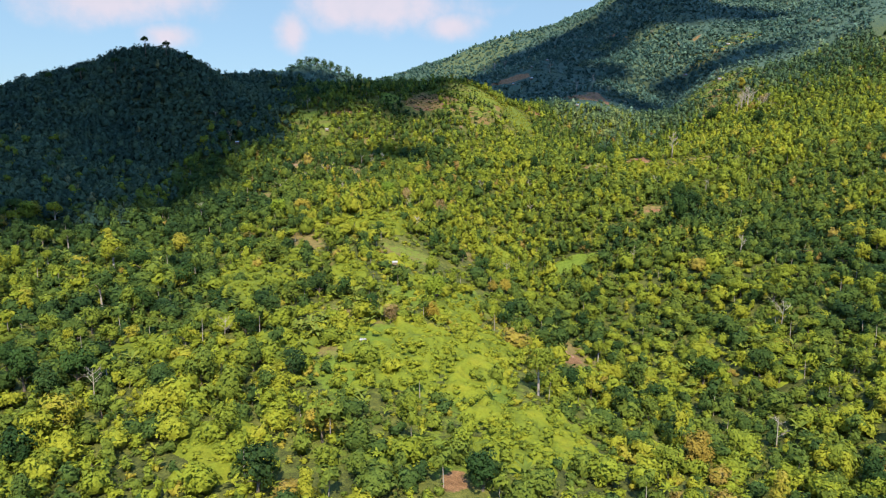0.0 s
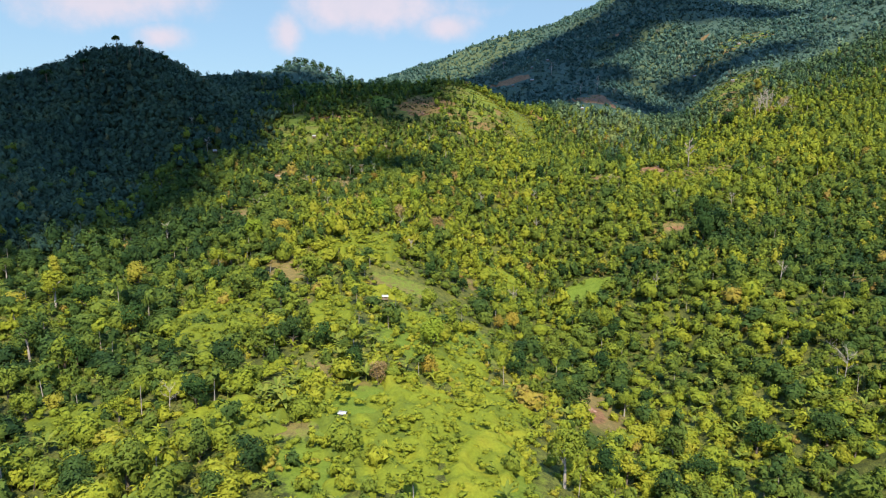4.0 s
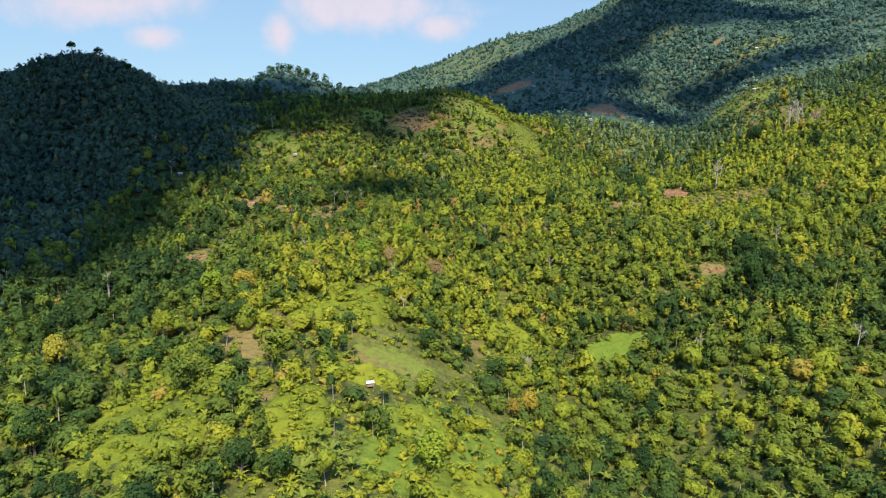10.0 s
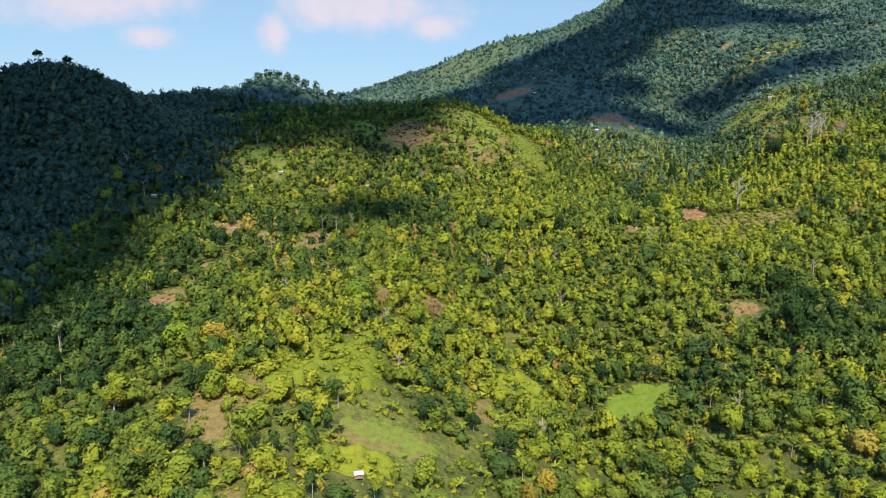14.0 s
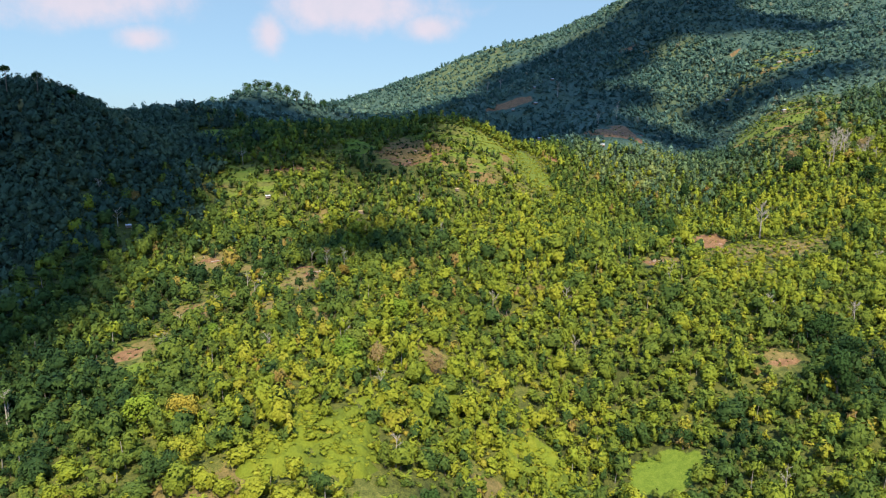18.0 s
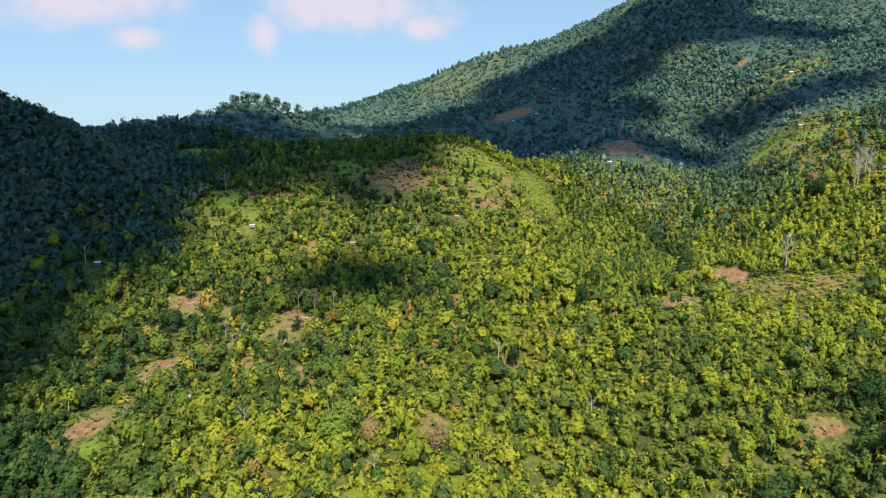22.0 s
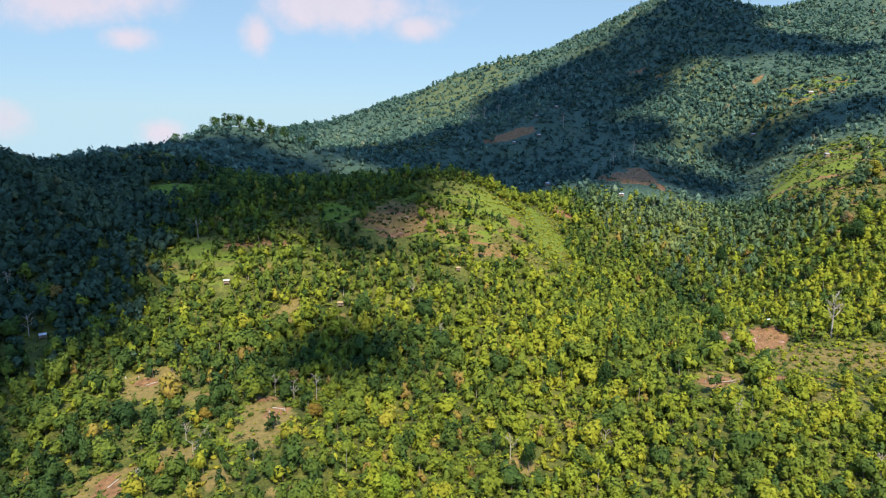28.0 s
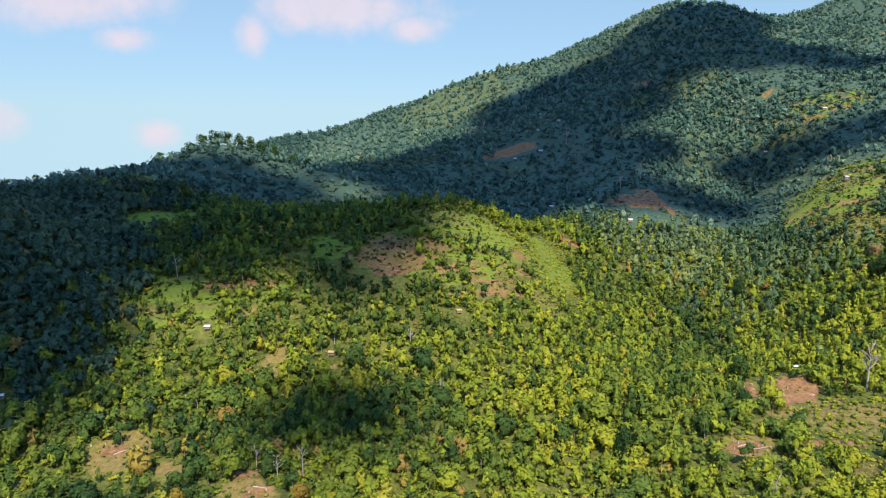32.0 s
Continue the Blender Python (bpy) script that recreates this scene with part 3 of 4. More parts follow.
def tri_mesh(name, tris, mat, tint=None):
    n = len(tris)
    tint = np.zeros(n) if tint is None else tint
    me = raw_mesh(name, tris[..., :3].reshape(-1, 3), np.arange(n * 3).reshape(n, 3), mat, {"tint": np.repeat(tint, 3)})
    if tris.shape[2] == 6:
        lean = me.attributes.new("custom_normal", "FLOAT_VECTOR", "POINT")
        lean.data.foreach_set("vector", np.ascontiguousarray(tris[..., 3:], dtype=np.float32).ravel())
    return me


# region of the slopes that carries trees: a fan that opens up the valley
CREEPERS = [(-9, 198, 22, 28), (-51, 200, 12, 10), (-75, 267, 14, 20), (-31, 350, 14, 18), (20, 156, 15, 18), (-52, 140, 10, 11), (-40, 276, 7, 18), (-94, 201, 11, 9),
            (-48, 227, 5, 8), (6, 248, 8, 16), (14, 221, 12, 18), (-88, 287, 11, 13), (-7, 281, 8, 8), (-50, 342, 6, 9), (-2, 384, 9, 11), (32, 380, 10, 14), (120, 219, 6, 6), (-26, 304, 10, 5)]
GLADES = [(x, y, rx, ry, 0.86) for x, y, rx, ry in CREEPERS] + [(36, 624, 34, 24, 0.50), (72, 650, 16, 24, 1.0), (40, 640, 18, 9, 0.9), (282, 697, 50, 50, 0.66), (172, 514, 40, 24, 0.85), (345, 845, 40, 26, 0.35), (-112, 578, 26, 9, 0.5), (-88, 462, 45, 50, 0.36), (-150, 700, 40, 22, 0.25)]


def scatter(rng, y0, y1, cell, keep=1.0, spread=0.72, x_lo=-380, x_hi=440, glades=True, margin=30, free=False):
    ny = int((y1 - y0) / cell)
    rows = []
    for j in range(ny):
        yy = y0 + (j + 0.5) * cell
        half = margin + spread * max(yy, 0)
        a, b = max(x_lo, -half), min(x_hi, half)
        k = int((b - a) / cell)
        rows.append(np.stack([a + (np.arange(k) + 0.5) * cell, np.full(k, yy)], 1))
    p = np.concatenate(rows)
    p += rng.uniform(-0.48, 0.48, p.shape) * cell
    p = p[rng.uniform(size=len(p)) < keep]
    if glades:
        for gx, gy, rx, ry, thin in GLADES:
            p = p[rng.uniform(size=len(p)) > thin * ragged(p[:, 0], p[:, 1], gx, gy, rx, ry)]
    if free:
        return p
    return p[rng.uniform(size=len(p)) > is_open(p[:, 0], p[:, 1]) * 1.05]


# stands of darker trees: middle x, y, half sizes
STANDS = [(-20, 588, 34, 14), (147, 425, 18, 11), (140, 386, 15, 11), (-33, 522, 24, 15), (-112, 300, 20, 30), (-40, 590, 24, 12), (206, 560, 22, 16), (98, 452, 14, 12), (-70, 430, 16, 10), (150, 600, 20, 18),
          (-86, 240, 14, 20), (90, 205, 14, 14), (195, 300, 50, 70), (150, 250, 25, 30), (205, 470, 16, 16), (-10, 335, 12, 8), (36, 300, 14, 10), (108, 548, 12, 12), (-86, 522, 15, 14), (-82, 480, 12, 10), (-110, 476, 14, 12), (-60, 570, 16, 10), (20, 505, 14, 10), (-120, 440, 16, 12)]


def hue_at(rng, x, y):
    """Which greens grow where: golden groves on the middle slope, fresh growth on the spur, dark stands between;
    western hues lowered for shade.
    """
    h = 0.40 + 0.15 * lumps(x, y, 110, 25) + 0.19 * lumps(x, y, 48, 21) + 0.17 * lumps(x, y, 19, 22) + rng.normal(0, 0.14, len(x))
    h += 0.13 * np.exp(-((x - 130) / 130) ** 2 - ((y - 535) / 75) ** 2) - 0.14 * np.clip((y - 600) / 50, 0, 1) * np.clip((x - 85) / 20, 0, 1) + 0.07 * np.exp(-((x + 60) / 90) ** 2 - ((y - 500) / 70) ** 2)
    h += 0.20 * np.exp(-((x + 12) / 50) ** 2 - ((y - 230) / 150) ** 2)
    h += 0.10 * np.exp(-((x - 110) / 60) ** 2 - ((y - 240) / 90) ** 2)
    h -= 0.09 * np.exp(-((x - 190) / 70) ** 2 - ((y - 380) / 90) ** 2) + 0.18 * np.exp(-((x + 130) / 55) ** 2 - ((y - 290) / 130) ** 2)
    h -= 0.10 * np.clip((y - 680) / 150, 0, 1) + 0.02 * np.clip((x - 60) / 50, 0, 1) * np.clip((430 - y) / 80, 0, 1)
    # hues lowered to paint shade on the western slope
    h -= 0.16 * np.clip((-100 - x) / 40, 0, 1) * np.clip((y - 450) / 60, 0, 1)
    h -= 0.20 * np.exp(-((x + 142) / 42) ** 2 - ((y - 390) / 50) ** 2) + 0.20 * np.exp(-((x + 118) / 30) ** 2 - ((y - 215) / 36) ** 2)
    h += 0.07 * np.exp(-((x - 120) / 70) ** 2 - ((y - 470) / 60) ** 2) + 0.05 * np.clip((x - 50) / 30, 0, 1) * np.clip((450 - y) / 60, 0, 1)
    for cx, cy, rx, ry in STANDS:
        h -= 0.26 * np.exp(-((x - cx) / rx) ** 2 - ((y - cy) / ry) ** 2)
    h = np.minimum(h, 0.74 + 0.05 * rng.uniform(size=len(x)))
    dark = rng.uniform(size=len(x)) < 0.17 + 0.15 * lumps(x, y, 30, 31) + 0.04 * np.clip((x - 60) / 50, 0, 1) * np.clip((430 - y) / 80, 0, 1)
    h = np.where(dark, rng.uniform(0.12, 0.30, len(x)), h)
    golden = rng.uniform(size=len(x)) < (0.012 + 0.035 * np.clip((x - 30) / 60, 0, 1)) * np.clip((640 - y) / 80, 0, 1) + 0.14 * np.exp(-((x + 72) / 48) ** 2 - ((y - 430) / 60) ** 2)
    h = np.where(golden & ~dark, rng.uniform(0.76, 0.86, len(x)), h)
    rusty = rng.uniform(size=len(x)) < 0.010 + 0.035 * np.exp(-((x + 62) / 60) ** 2 - ((y - 450) / 70) ** 2)
    return np.clip(np.where(rusty, rng.uniform(0.93, 1.0, len(x)), h), 0.02, 1.0)


def plant(rng, places, templates, radius, tallness, sink=0.0, lift=0.0, hues=(0, 1)):
    """All the crowns at the places, template by template, as triangles with the hue of each tree; and where the trunks go."""
    x, y = places[:, 0], places[:, 1]
    z = height(x, y)
    r = radius[0] + (radius[1] - radius[0]) * rng.beta(1.6, 2.6, len(x))
    t = r * rng.uniform(*tallness, len(x))
    foot = lift * r * rng.uniform(0.6, 1.4, len(x)) - sink
    turn = rng.uniform(0, 2 * np.pi, len(x))
    hue = np.clip(hue_at(rng, x, y), *hues)
    which = rng.integers(len(templates), size=len(x))
    tris, tints = [], []
    for k, tpl in enumerate(templates):
        m = which == k
        if not m.any():
            continue
        c, s = np.cos(turn[m])[:, None, None], np.sin(turn[m])[:, None, None]
        X = (tpl[None, :, :, 0] * c - tpl[None, :, :, 1] * s) * r[m][:, None, None] + x[m][:, None, None]
        Y = (tpl[None, :, :, 0] * s + tpl[None, :, :, 1] * c) * r[m][:, None, None] + y[m][:, None, None]
        Z = tpl[None, :, :, 2] * t[m][:, None, None] + (z + foot)[m][:, None, None]
        cols = [X, Y, Z]
        if tpl.shape[2] == 6:
            cols += [tpl[None, :, :, 3] * c - tpl[None, :, :, 4] * s, tpl[None, :, :, 3] * s + tpl[None, :, :, 4] * c, np.repeat(tpl[None, :, :, 5], m.sum(), 0)]
        tris.append(np.stack(cols, -1).reshape(-1, 3, len(cols)))
        tints.append(np.repeat(hue[m], len(tpl)))
    return np.concatenate(tris), np.concatenate(tints), np.stack([x, y, z, r, t, foot], 1)


def stems(rng, spots, thick=0.042):
    """Thin three-sided trunks under stuff crowns."""
    k = len(spots)
    x, y, z, r, t, foot = spots.T
    a = np.array([0, 2.09, 4.19])
    lean = rng.normal(0, 0.10, (k, 2)) * r[:, None]
    lo = np.stack([x[:, None] + np.cos(a) * (thick * r)[:, None] * 1.5, y[:, None] + np.sin(a) * (thick * r)[:, None] * 1.5, np.repeat((z - 0.4)[:, None], 3, 1)], -1)
    top = z + foot + t * 0.9
    hi = np.stack([x[:, None] + lean[:, :1] + np.cos(a) * (thick * r)[:, None] * 0.6, y[:, None] + lean[:, 1:] + np.sin(a) * (thick * r)[:, None] * 0.6, np.repeat(top[:, None], 3, 1)], -1)
    verts = np.concatenate([lo, hi], 1).reshape(-1, 3)
    base = (np.arange(k) * 6)[:, None, None]
    f = np.array([[0, 1, 4, 3], [1, 2, 5, 4], [2, 0, 3, 5]])[None]
    return verts, (f + base).reshape(-1, 4)


def woods(label, category, tris, tints, spots=None, rng=None, name="woods", bark=None, leaf=None):
    ob = tagged(new(name, tri_mesh(name, tris, leaf or M_LEAF, tints)), label, category, kind="stuff")
    if rng is not None:
        v, f = stems(rng, spots)
        st = new("trunks", raw_mesh("trunks", v, f, bark or M_BARK))
        st.parent = ob
    return ob


R = np.random.default_rng(5)
NEAR_T = [crown_tris(R, 100, 0.325, 9, 1.0, 0.75, fill=2) for _ in range(5)] + [crown_tris(R, 100, 0.315, 8, 0.9, 1.0, 0, 0.7, fill=2) for _ in range(3)] + [crown_tris(R, 100, 0.335, 7, 1.15, 0.5, 0.1, 0, 0.5, fill=2) for _ in range(2)]
LARGE_T = [crown_tris(R, 260, 0.215, 14, 1.0, 0.75, fill=2) for _ in range(4)] + [crown_tris(R, 260, 0.22, 11, 1.15, 0.5, 0.1, 0, 0.5, fill=2) for _ in range(2)]
OUTER_T = [crown_tris(R, 28, 0.50, 8, 1.0, 0.8) for _ in range(4)]
MID_T = [crown_tris(R, 74, 0.36, 6, 0.95, 0.85) for _ in range(5)] + [crown_tris(R, 74, 0.34, 6, 0.85, 1.05, 0, 0.75) for _ in range(4)]
GROVE_T = [crown_tris(R, 32, 0.46, 6, 0.95, 0.85) for _ in range(5)] + [crown_tris(R, 32, 0.44, 6, 0.85, 1.05, 0, 0.75) for _ in range(4)]
FAR_T = [crown_tris(R, 13, 0.66, 6, 1.0, 0.8) for _ in range(6)]
WEST_T = [crown_tris(R, 28, 0.46, 8, 1.0, 0.8) for _ in range(6)]
LOW_T = [crown_tris(R, 21, 0.39, 7, 1.1, 0.45) for _ in range(8)]
WEED_T = [crown_tris(R, 5, 0.68, 5, 1.1, 0.45) for _ in range(8)]
TALL_T = [crown_tris(R, 80, 0.36, 7, 1.05, 0.6, 0.3, 0, 0.4) for _ in range(4)]
BROAD_T = [crown_tris(R, 190, 0.25, 11, 1.0, 0.75, fill=2) for _ in range(4)] + [crown_tris(R, 190, 0.25, 9, 0.85, 1.05, 0, 0.6, fill=2) for _ in range(2)]
BANANA_T = [frond_tris(R, 8, 1.0, 0.15, 0.75, 1.05) for _ in range(4)]

near = scatter(R, 70, 345, 5.0)
spur = np.exp(-((near[:, 0] - 5 + 0.12 * (near[:, 1] - 200)) / 52) ** 2) * np.clip((400 - near[:, 1]) / 60, 0, 1)
near = near[R.uniform(size=len(near)) > spur * 0.62]
big = R.uniform(size=len(near)) < 0.085
picked = near[big & (near[:, 1] > 112) & (np.abs(near[:, 0]) < 0.68 * near[:, 1] + 10)][:300]
chosen = {(p[0], p[1]) for p in picked}
near = R.permutation(np.array([p for p in near if (p[0], p[1]) not in chosen]))
woods("mixed green broad-leaved trees covering the near slopes", "forest", *plant(R, near[len(near) // 4:], NEAR_T, (1.5, 3.7), (0.75, 1.25), 0.5, 0.2), R)
woods("large domed broad-leaved trees on the near slopes", "forest", *plant(R, near[:len(near) // 4], LARGE_T, (3.2, 5.8), (0.65, 1.05), 0.5, 0.2), R)
middle = np.concatenate([scatter(R, 345, 490, 4.0, 0.94), scatter(R, 490, 720, 3.8, 0.94)])
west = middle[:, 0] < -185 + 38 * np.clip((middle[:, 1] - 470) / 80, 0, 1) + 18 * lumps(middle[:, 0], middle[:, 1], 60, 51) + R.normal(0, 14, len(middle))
broad = scatter(R, 340, 560, 12.5, 0.85, x_lo=-185)
woods("broad old trees standing over the grove", "forest", *plant(R, broad, BROAD_T, (3.4, 6.2), (0.7, 1.2), 0.3, 0.35), R)
woods("dense grove of small round green and golden trees", "forest", *plant(R, middle[~west & (middle[:, 1] < 490)], MID_T, (1.6, 4.0), (0.8, 1.45), 0.4, 0.25), R)
high = middle[~west & (middle[:, 1] >= 490)]
east = (high[:, 0] > 118 + 18 * lumps(high[:, 0], high[:, 1], 45, 52)) & (high[:, 1] > 668 + 24 * lumps(high[:, 0], high[:, 1], 60, 53) + R.normal(0, 22, len(high)))
woods("dense grove of small trees higher on the slope", "forest", *plant(R, high[~east], GROVE_T, (1.8, 4.2), (0.85, 1.5), 0.4, 0.25), R)
woods("woods on the eastern slope, tinted halfway to haze", "forest", *plant(R, high[east], GROVE_T, (1.6, 4.6), (0.9, 1.6), 0.4, 0.3, (0.05, 0.75)), R, leaf=M_EAST)
woods("woods on the western hill, painted darker for cloud shade", "forest", *plant(R, middle[west], WEST_T, (2.2, 4.8), (0.9, 1.4), 0.3, 0.3), leaf=M_WEST_SHADED)
upper = scatter(R, 720, 1405, 6.8, 0.95, 0.58, -420, 780)
upper = upper[R.uniform(size=len(upper)) < np.clip(0.84 + 0.45 * lumps(upper[:, 0], upper[:, 1], 75, 61) + 0.25 * lumps(upper[:, 0], upper[:, 1], 28, 62) + 0.8 * blob(upper[:, 0], upper[:, 1], -160, 838, 48, 26), 0.15, 1)]
upper = upper[~((upper[:, 0] < -300) & (upper[:, 1] > 900))]
woods("distant woods on the upper slopes and mountain", "forest", *plant(R, upper, FAR_T, (2.0, 4.8), (0.75, 1.35), 0.8, 0.1), leaf=M_HAZED)
hollow = np.random.default_rng(41)
basin = scatter(hollow, 775, 960, 4.6, 0.85, 0.6, 150, 380, glades=False)
basin = basin[hollow.uniform(size=len(basin)) < 1.1 * ragged(basin[:, 0], basin[:, 1], 262, 862, 78, 70)]
woods("dense haze-tinted wood in the hollow below the mountain", "forest", *plant(hollow, basin, FAR_T, (1.8, 4.2), (0.85, 1.5), 0.6, 0.15, (0.05, 0.7)), leaf=M_HAZED)
outer = scatter(R, -140, 720, 8.8, 0.93, 0.72, -470, 520, margin=170)
inner = (np.abs(outer[:, 0]) < 34 + 0.72 * outer[:, 1]) & (outer[:, 1] > 70) & (outer[:, 0] > -384) & (outer[:, 0] < 444)
woods("woods on the slopes beside and below the flight path", "forest", *plant(R, outer[~inner], OUTER_T, (3.0, 5.8), (0.75, 1.2), 0.6, 0.2, (0, 0.66)))
emergent = scatter(R, 120, 640, 14.5, 0.6)
emergent = emergent[~((emergent[:, 0] < -130) & (emergent[:, 1] > 480))]
woods("tall emergent trees with bare pale trunks", "trees", *plant(R, emergent, TALL_T, (2.2, 4.0), (0.8, 1.3), 0, 1.25, (0.12, 0.6)), R, "emergent_trees", M_PALE)
low = scatter(R, 85, 400, 4.2, 0.9, glades=False)
smothered = np.zeros(len(low))
for c in CREEPERS:
    smothered = np.maximum(smothered, ragged(low[:, 0], low[:, 1], *c))
draped = smothered > 0.45
tangle = np.concatenate([np.stack([R.normal(cx, rx * 0.55, int(rx * ry * 0.28)), R.normal(cy, ry * 0.55, int(rx * ry * 0.28))], 1) for cx, cy, rx, ry in CREEPERS])
tris, tints, _ = plant(R, np.concatenate([low[draped], tangle]), LOW_T, (0.9, 2.6), (0.5, 0.95), -0.7, 0.15)
woods("low shrubs draped in lime-green creeper", "undergrowth", tris, np.clip(0.58 + 0.35 * (tints - 0.4), 0.3, 0.76), name="undergrowth")
tris, tints, _ = plant(R, low[~draped], LOW_T, (1.1, 2.9), (0.55, 1.1), 0.1, 0)
fresh = 0.04 + 0.14 * np.exp(-((tris[:, 0, 0] + 8) / 60) ** 2)
woods("fresh yellow-green shrubs and ferns on the spur", "undergrowth", tris, np.clip(tints + fresh, 0, 0.86), name="undergrowth")
weeds = scatter(R, 345, 740, 4.1, 0.9, x_lo=-190, x_hi=330, glades=False)
tris, tints, _ = plant(R, weeds, WEED_T, (1.6, 3.0), (0.4, 0.85), 0.2, 0)
woods("low shrubs between the grove trees", "undergrowth", tris, np.clip(tints + 0.1, 0, 0.85), name="undergrowth")
rows = scatter(R, 560, 990, 1.7, 1.0, glades=False, free=True)
step_at = np.zeros(len(rows))
for cx, cy, rx, ry, bench, rise, lie in TERRACES:
    q, _ = bench_at(rows[:, 0], rows[:, 1], cx, bench, lie)
    step_at = np.maximum(step_at, (blob(rows[:, 0], rows[:, 1], cx, cy, rx, ry) > 0.4) * (q > 0.72) * (lumps(rows[:, 0], rows[:, 1], 13, 14) > -0.45))
rows = rows[step_at > 0]
tris, tints, _ = plant(R, rows, WEED_T, (0.9, 1.8), (0.7, 1.2), 0.1, 0)
woods("dark hedge rows along the terrace edges", "hedges", tris, np.clip(tints - 0.25, 0.04, 0.3), name="hedges")
tufts = scatter(R, 285, 770, 2.25, 0.85, glades=False, free=True)
bare_w = 0.45 * is_open(tufts[:, 0], tufts[:, 1])
for cx, cy, rx, ry in DRY:
    bare_w = np.maximum(bare_w, 0.6 * blob(tufts[:, 0], tufts[:, 1], cx, cy, rx, ry))
for gx, gy, rx, ry, thin in GLADES:
    bare_w = np.maximum(bare_w, 1.0 * thin * blob(tufts[:, 0], tufts[:, 1], gx, gy, rx, ry))
for cx, cy, rx, ry in PLOTS[:2] + [(284, 697, 46, 46)]:
    bare_w = np.where(blob(tufts[:, 0], tufts[:, 1], cx, cy, rx, ry) > 0.5, 0.03, bare_w)
tufts = tufts[R.uniform(size=len(tufts)) < bare_w]
tris, tints, _ = plant(R, tufts, WEED_T, (0.35, 1.35), (0.5, 1.0), 0.05, 0)
lime = 0.08 + 0.28 * blob(tris[:, 0, 0], tris[:, 0, 1], 60, 645, 24, 26)
woods("tufts of grass and seedlings in the clearings", "grass tufts", tris, np.clip(tints + lime, 0, 0.8), name="grass_tufts")
flank = scatter(R, 610, 690, 2.3, 0.85, x_lo=20, x_hi=112, glades=False, free=True)
flank = flank[R.uniform(size=len(flank)) < np.maximum(ragged(flank[:, 0], flank[:, 1], 76, 648, 20, 30), ragged(flank[:, 0], flank[:, 1], 42, 640, 18, 8))]
tris, tints, _ = plant(R, flank, WEED_T, (0.8, 1.9), (0.45, 0.9), 0.1, 0)
woods("lime-green low bushes covering the flank of the knob", "bushes", tris, np.clip(0.70 + 0.4 * (tints - 0.3), 0.5, 0.82), name="bushes")


def creeper_carpet():
    """Soft mounds of creeper over shrubs and stumps, where it has smothered the spur."""
    xs, ys = np.arange(-118, 132, 0.85), np.arange(112, 412, 0.85)
    gx, gy = np.meshgrid(xs, ys)
    x, y = gx.ravel(), gy.ravel()
    w = np.zeros(len(x))
    for c in CREEPERS:
        w = np.maximum(w, ragged(x, y, *c))
    w = w * (1 - blob(x, y, -20, 218, 4, 5)) * np.clip(1.25 + 1.5 * lumps(x, y, 15, 76) + 0.8 * lumps(x, y, 6, 77), 0, 1)
    mounds = 1.7 * (1 - np.abs(lumps(x, y, 9, 71))) ** 1.6 + 1.0 * (1 - np.abs(lumps(x, y, 4.2, 72))) ** 1.5 + 0.55 * lumps(x, y, 2.3, 73)
    z = height(x, y) - 1.0 + np.clip(w * 1.8, 0, 1) * (0.7 + 1.0 * mounds + np.random.default_rng(78).normal(0, 0.16, len(x)))
    hue = 0.59 + 0.10 * lumps(x, y, 22, 74) + 0.17 * lumps(x, y, 5, 75) + 0.07 * lumps(x, y, 1.9, 79)
    nx = len(xs)
    i = (np.arange(len(ys) - 1)[:, None] * nx + np.arange(nx - 1)[None, :]).ravel()
    quads = np.stack([i, i + 1, i + nx + 1, i + nx], 1)
    quads = quads[w[quads].max(1) > 0.02]
    used, quads = np.unique(quads, return_inverse=True)
    me = raw_mesh("creeper", np.stack([x, y, z], 1)[used], quads.reshape(-1, 4), M_CREEPER, {"tint": hue[used]})
    me.polygons.foreach_set("use_smooth", np.ones(len(me.polygons), dtype=bool))
    return tagged(new("creeper", me), "bright lime-green creeper smothering the shrubs of the spur", "creeper", kind="stuff")


creeper_carpet()
# young fruit trees set out in rows below the red cut, and scrub between the far trees
gx, gy = np.meshgrid(np.arange(128, 222, 4.2), np.arange(490, 546, 4.4))
orchard = np.stack([gx.ravel(), gy.ravel()], 1) + R.normal(0, 0.6, (gx.size, 2))
orchard = orchard[(ragged(orchard[:, 0], orchard[:, 1], 172, 516, 36, 20) > 0.4) & (ragged(orchard[:, 0], orchard[:, 1], 154, 543, 12, 11) < 0.3) & (R.uniform(size=len(orchard)) < 0.88)]
tris, tints, _ = plant(R, orchard, LOW_T, (1.1, 2.3), (0.7, 1.2), 0.1, 0.1)
woods("young fruit trees in rows on dry ground", "orchard", tris, np.clip(tints + 0.05, 0, 0.85), name="orchard")
scrub = scatter(R, 735, 1090, 4.7, 0.6, 0.6, -330, 520, glades=False)
tris, tints, _ = plant(R, scrub, WEED_T, (1.2, 3.8), (0.4, 0.9), 0.4, 0)
woods("low scrub between the trees of the upper slopes", "undergrowth", tris, tints, name="undergrowth", leaf=M_HAZED)
tris, tints, _ = plant(R, scatter(R, 100, 640, 9.0, 0.62), BANANA_T, (1.7, 3.1), (0.9, 1.2), -1.0, 0.2)
woods("scattered banana plants among the trees", "banana plants", tris, np.clip(tints * 0.5 + 0.35, 0, 0.8), name="banana_plants")


def part(name, mesh, parent, label=""):
    ob = new(name, mesh)
    ob.parent = parent
    if label:
        ob["label"] = label
    return ob


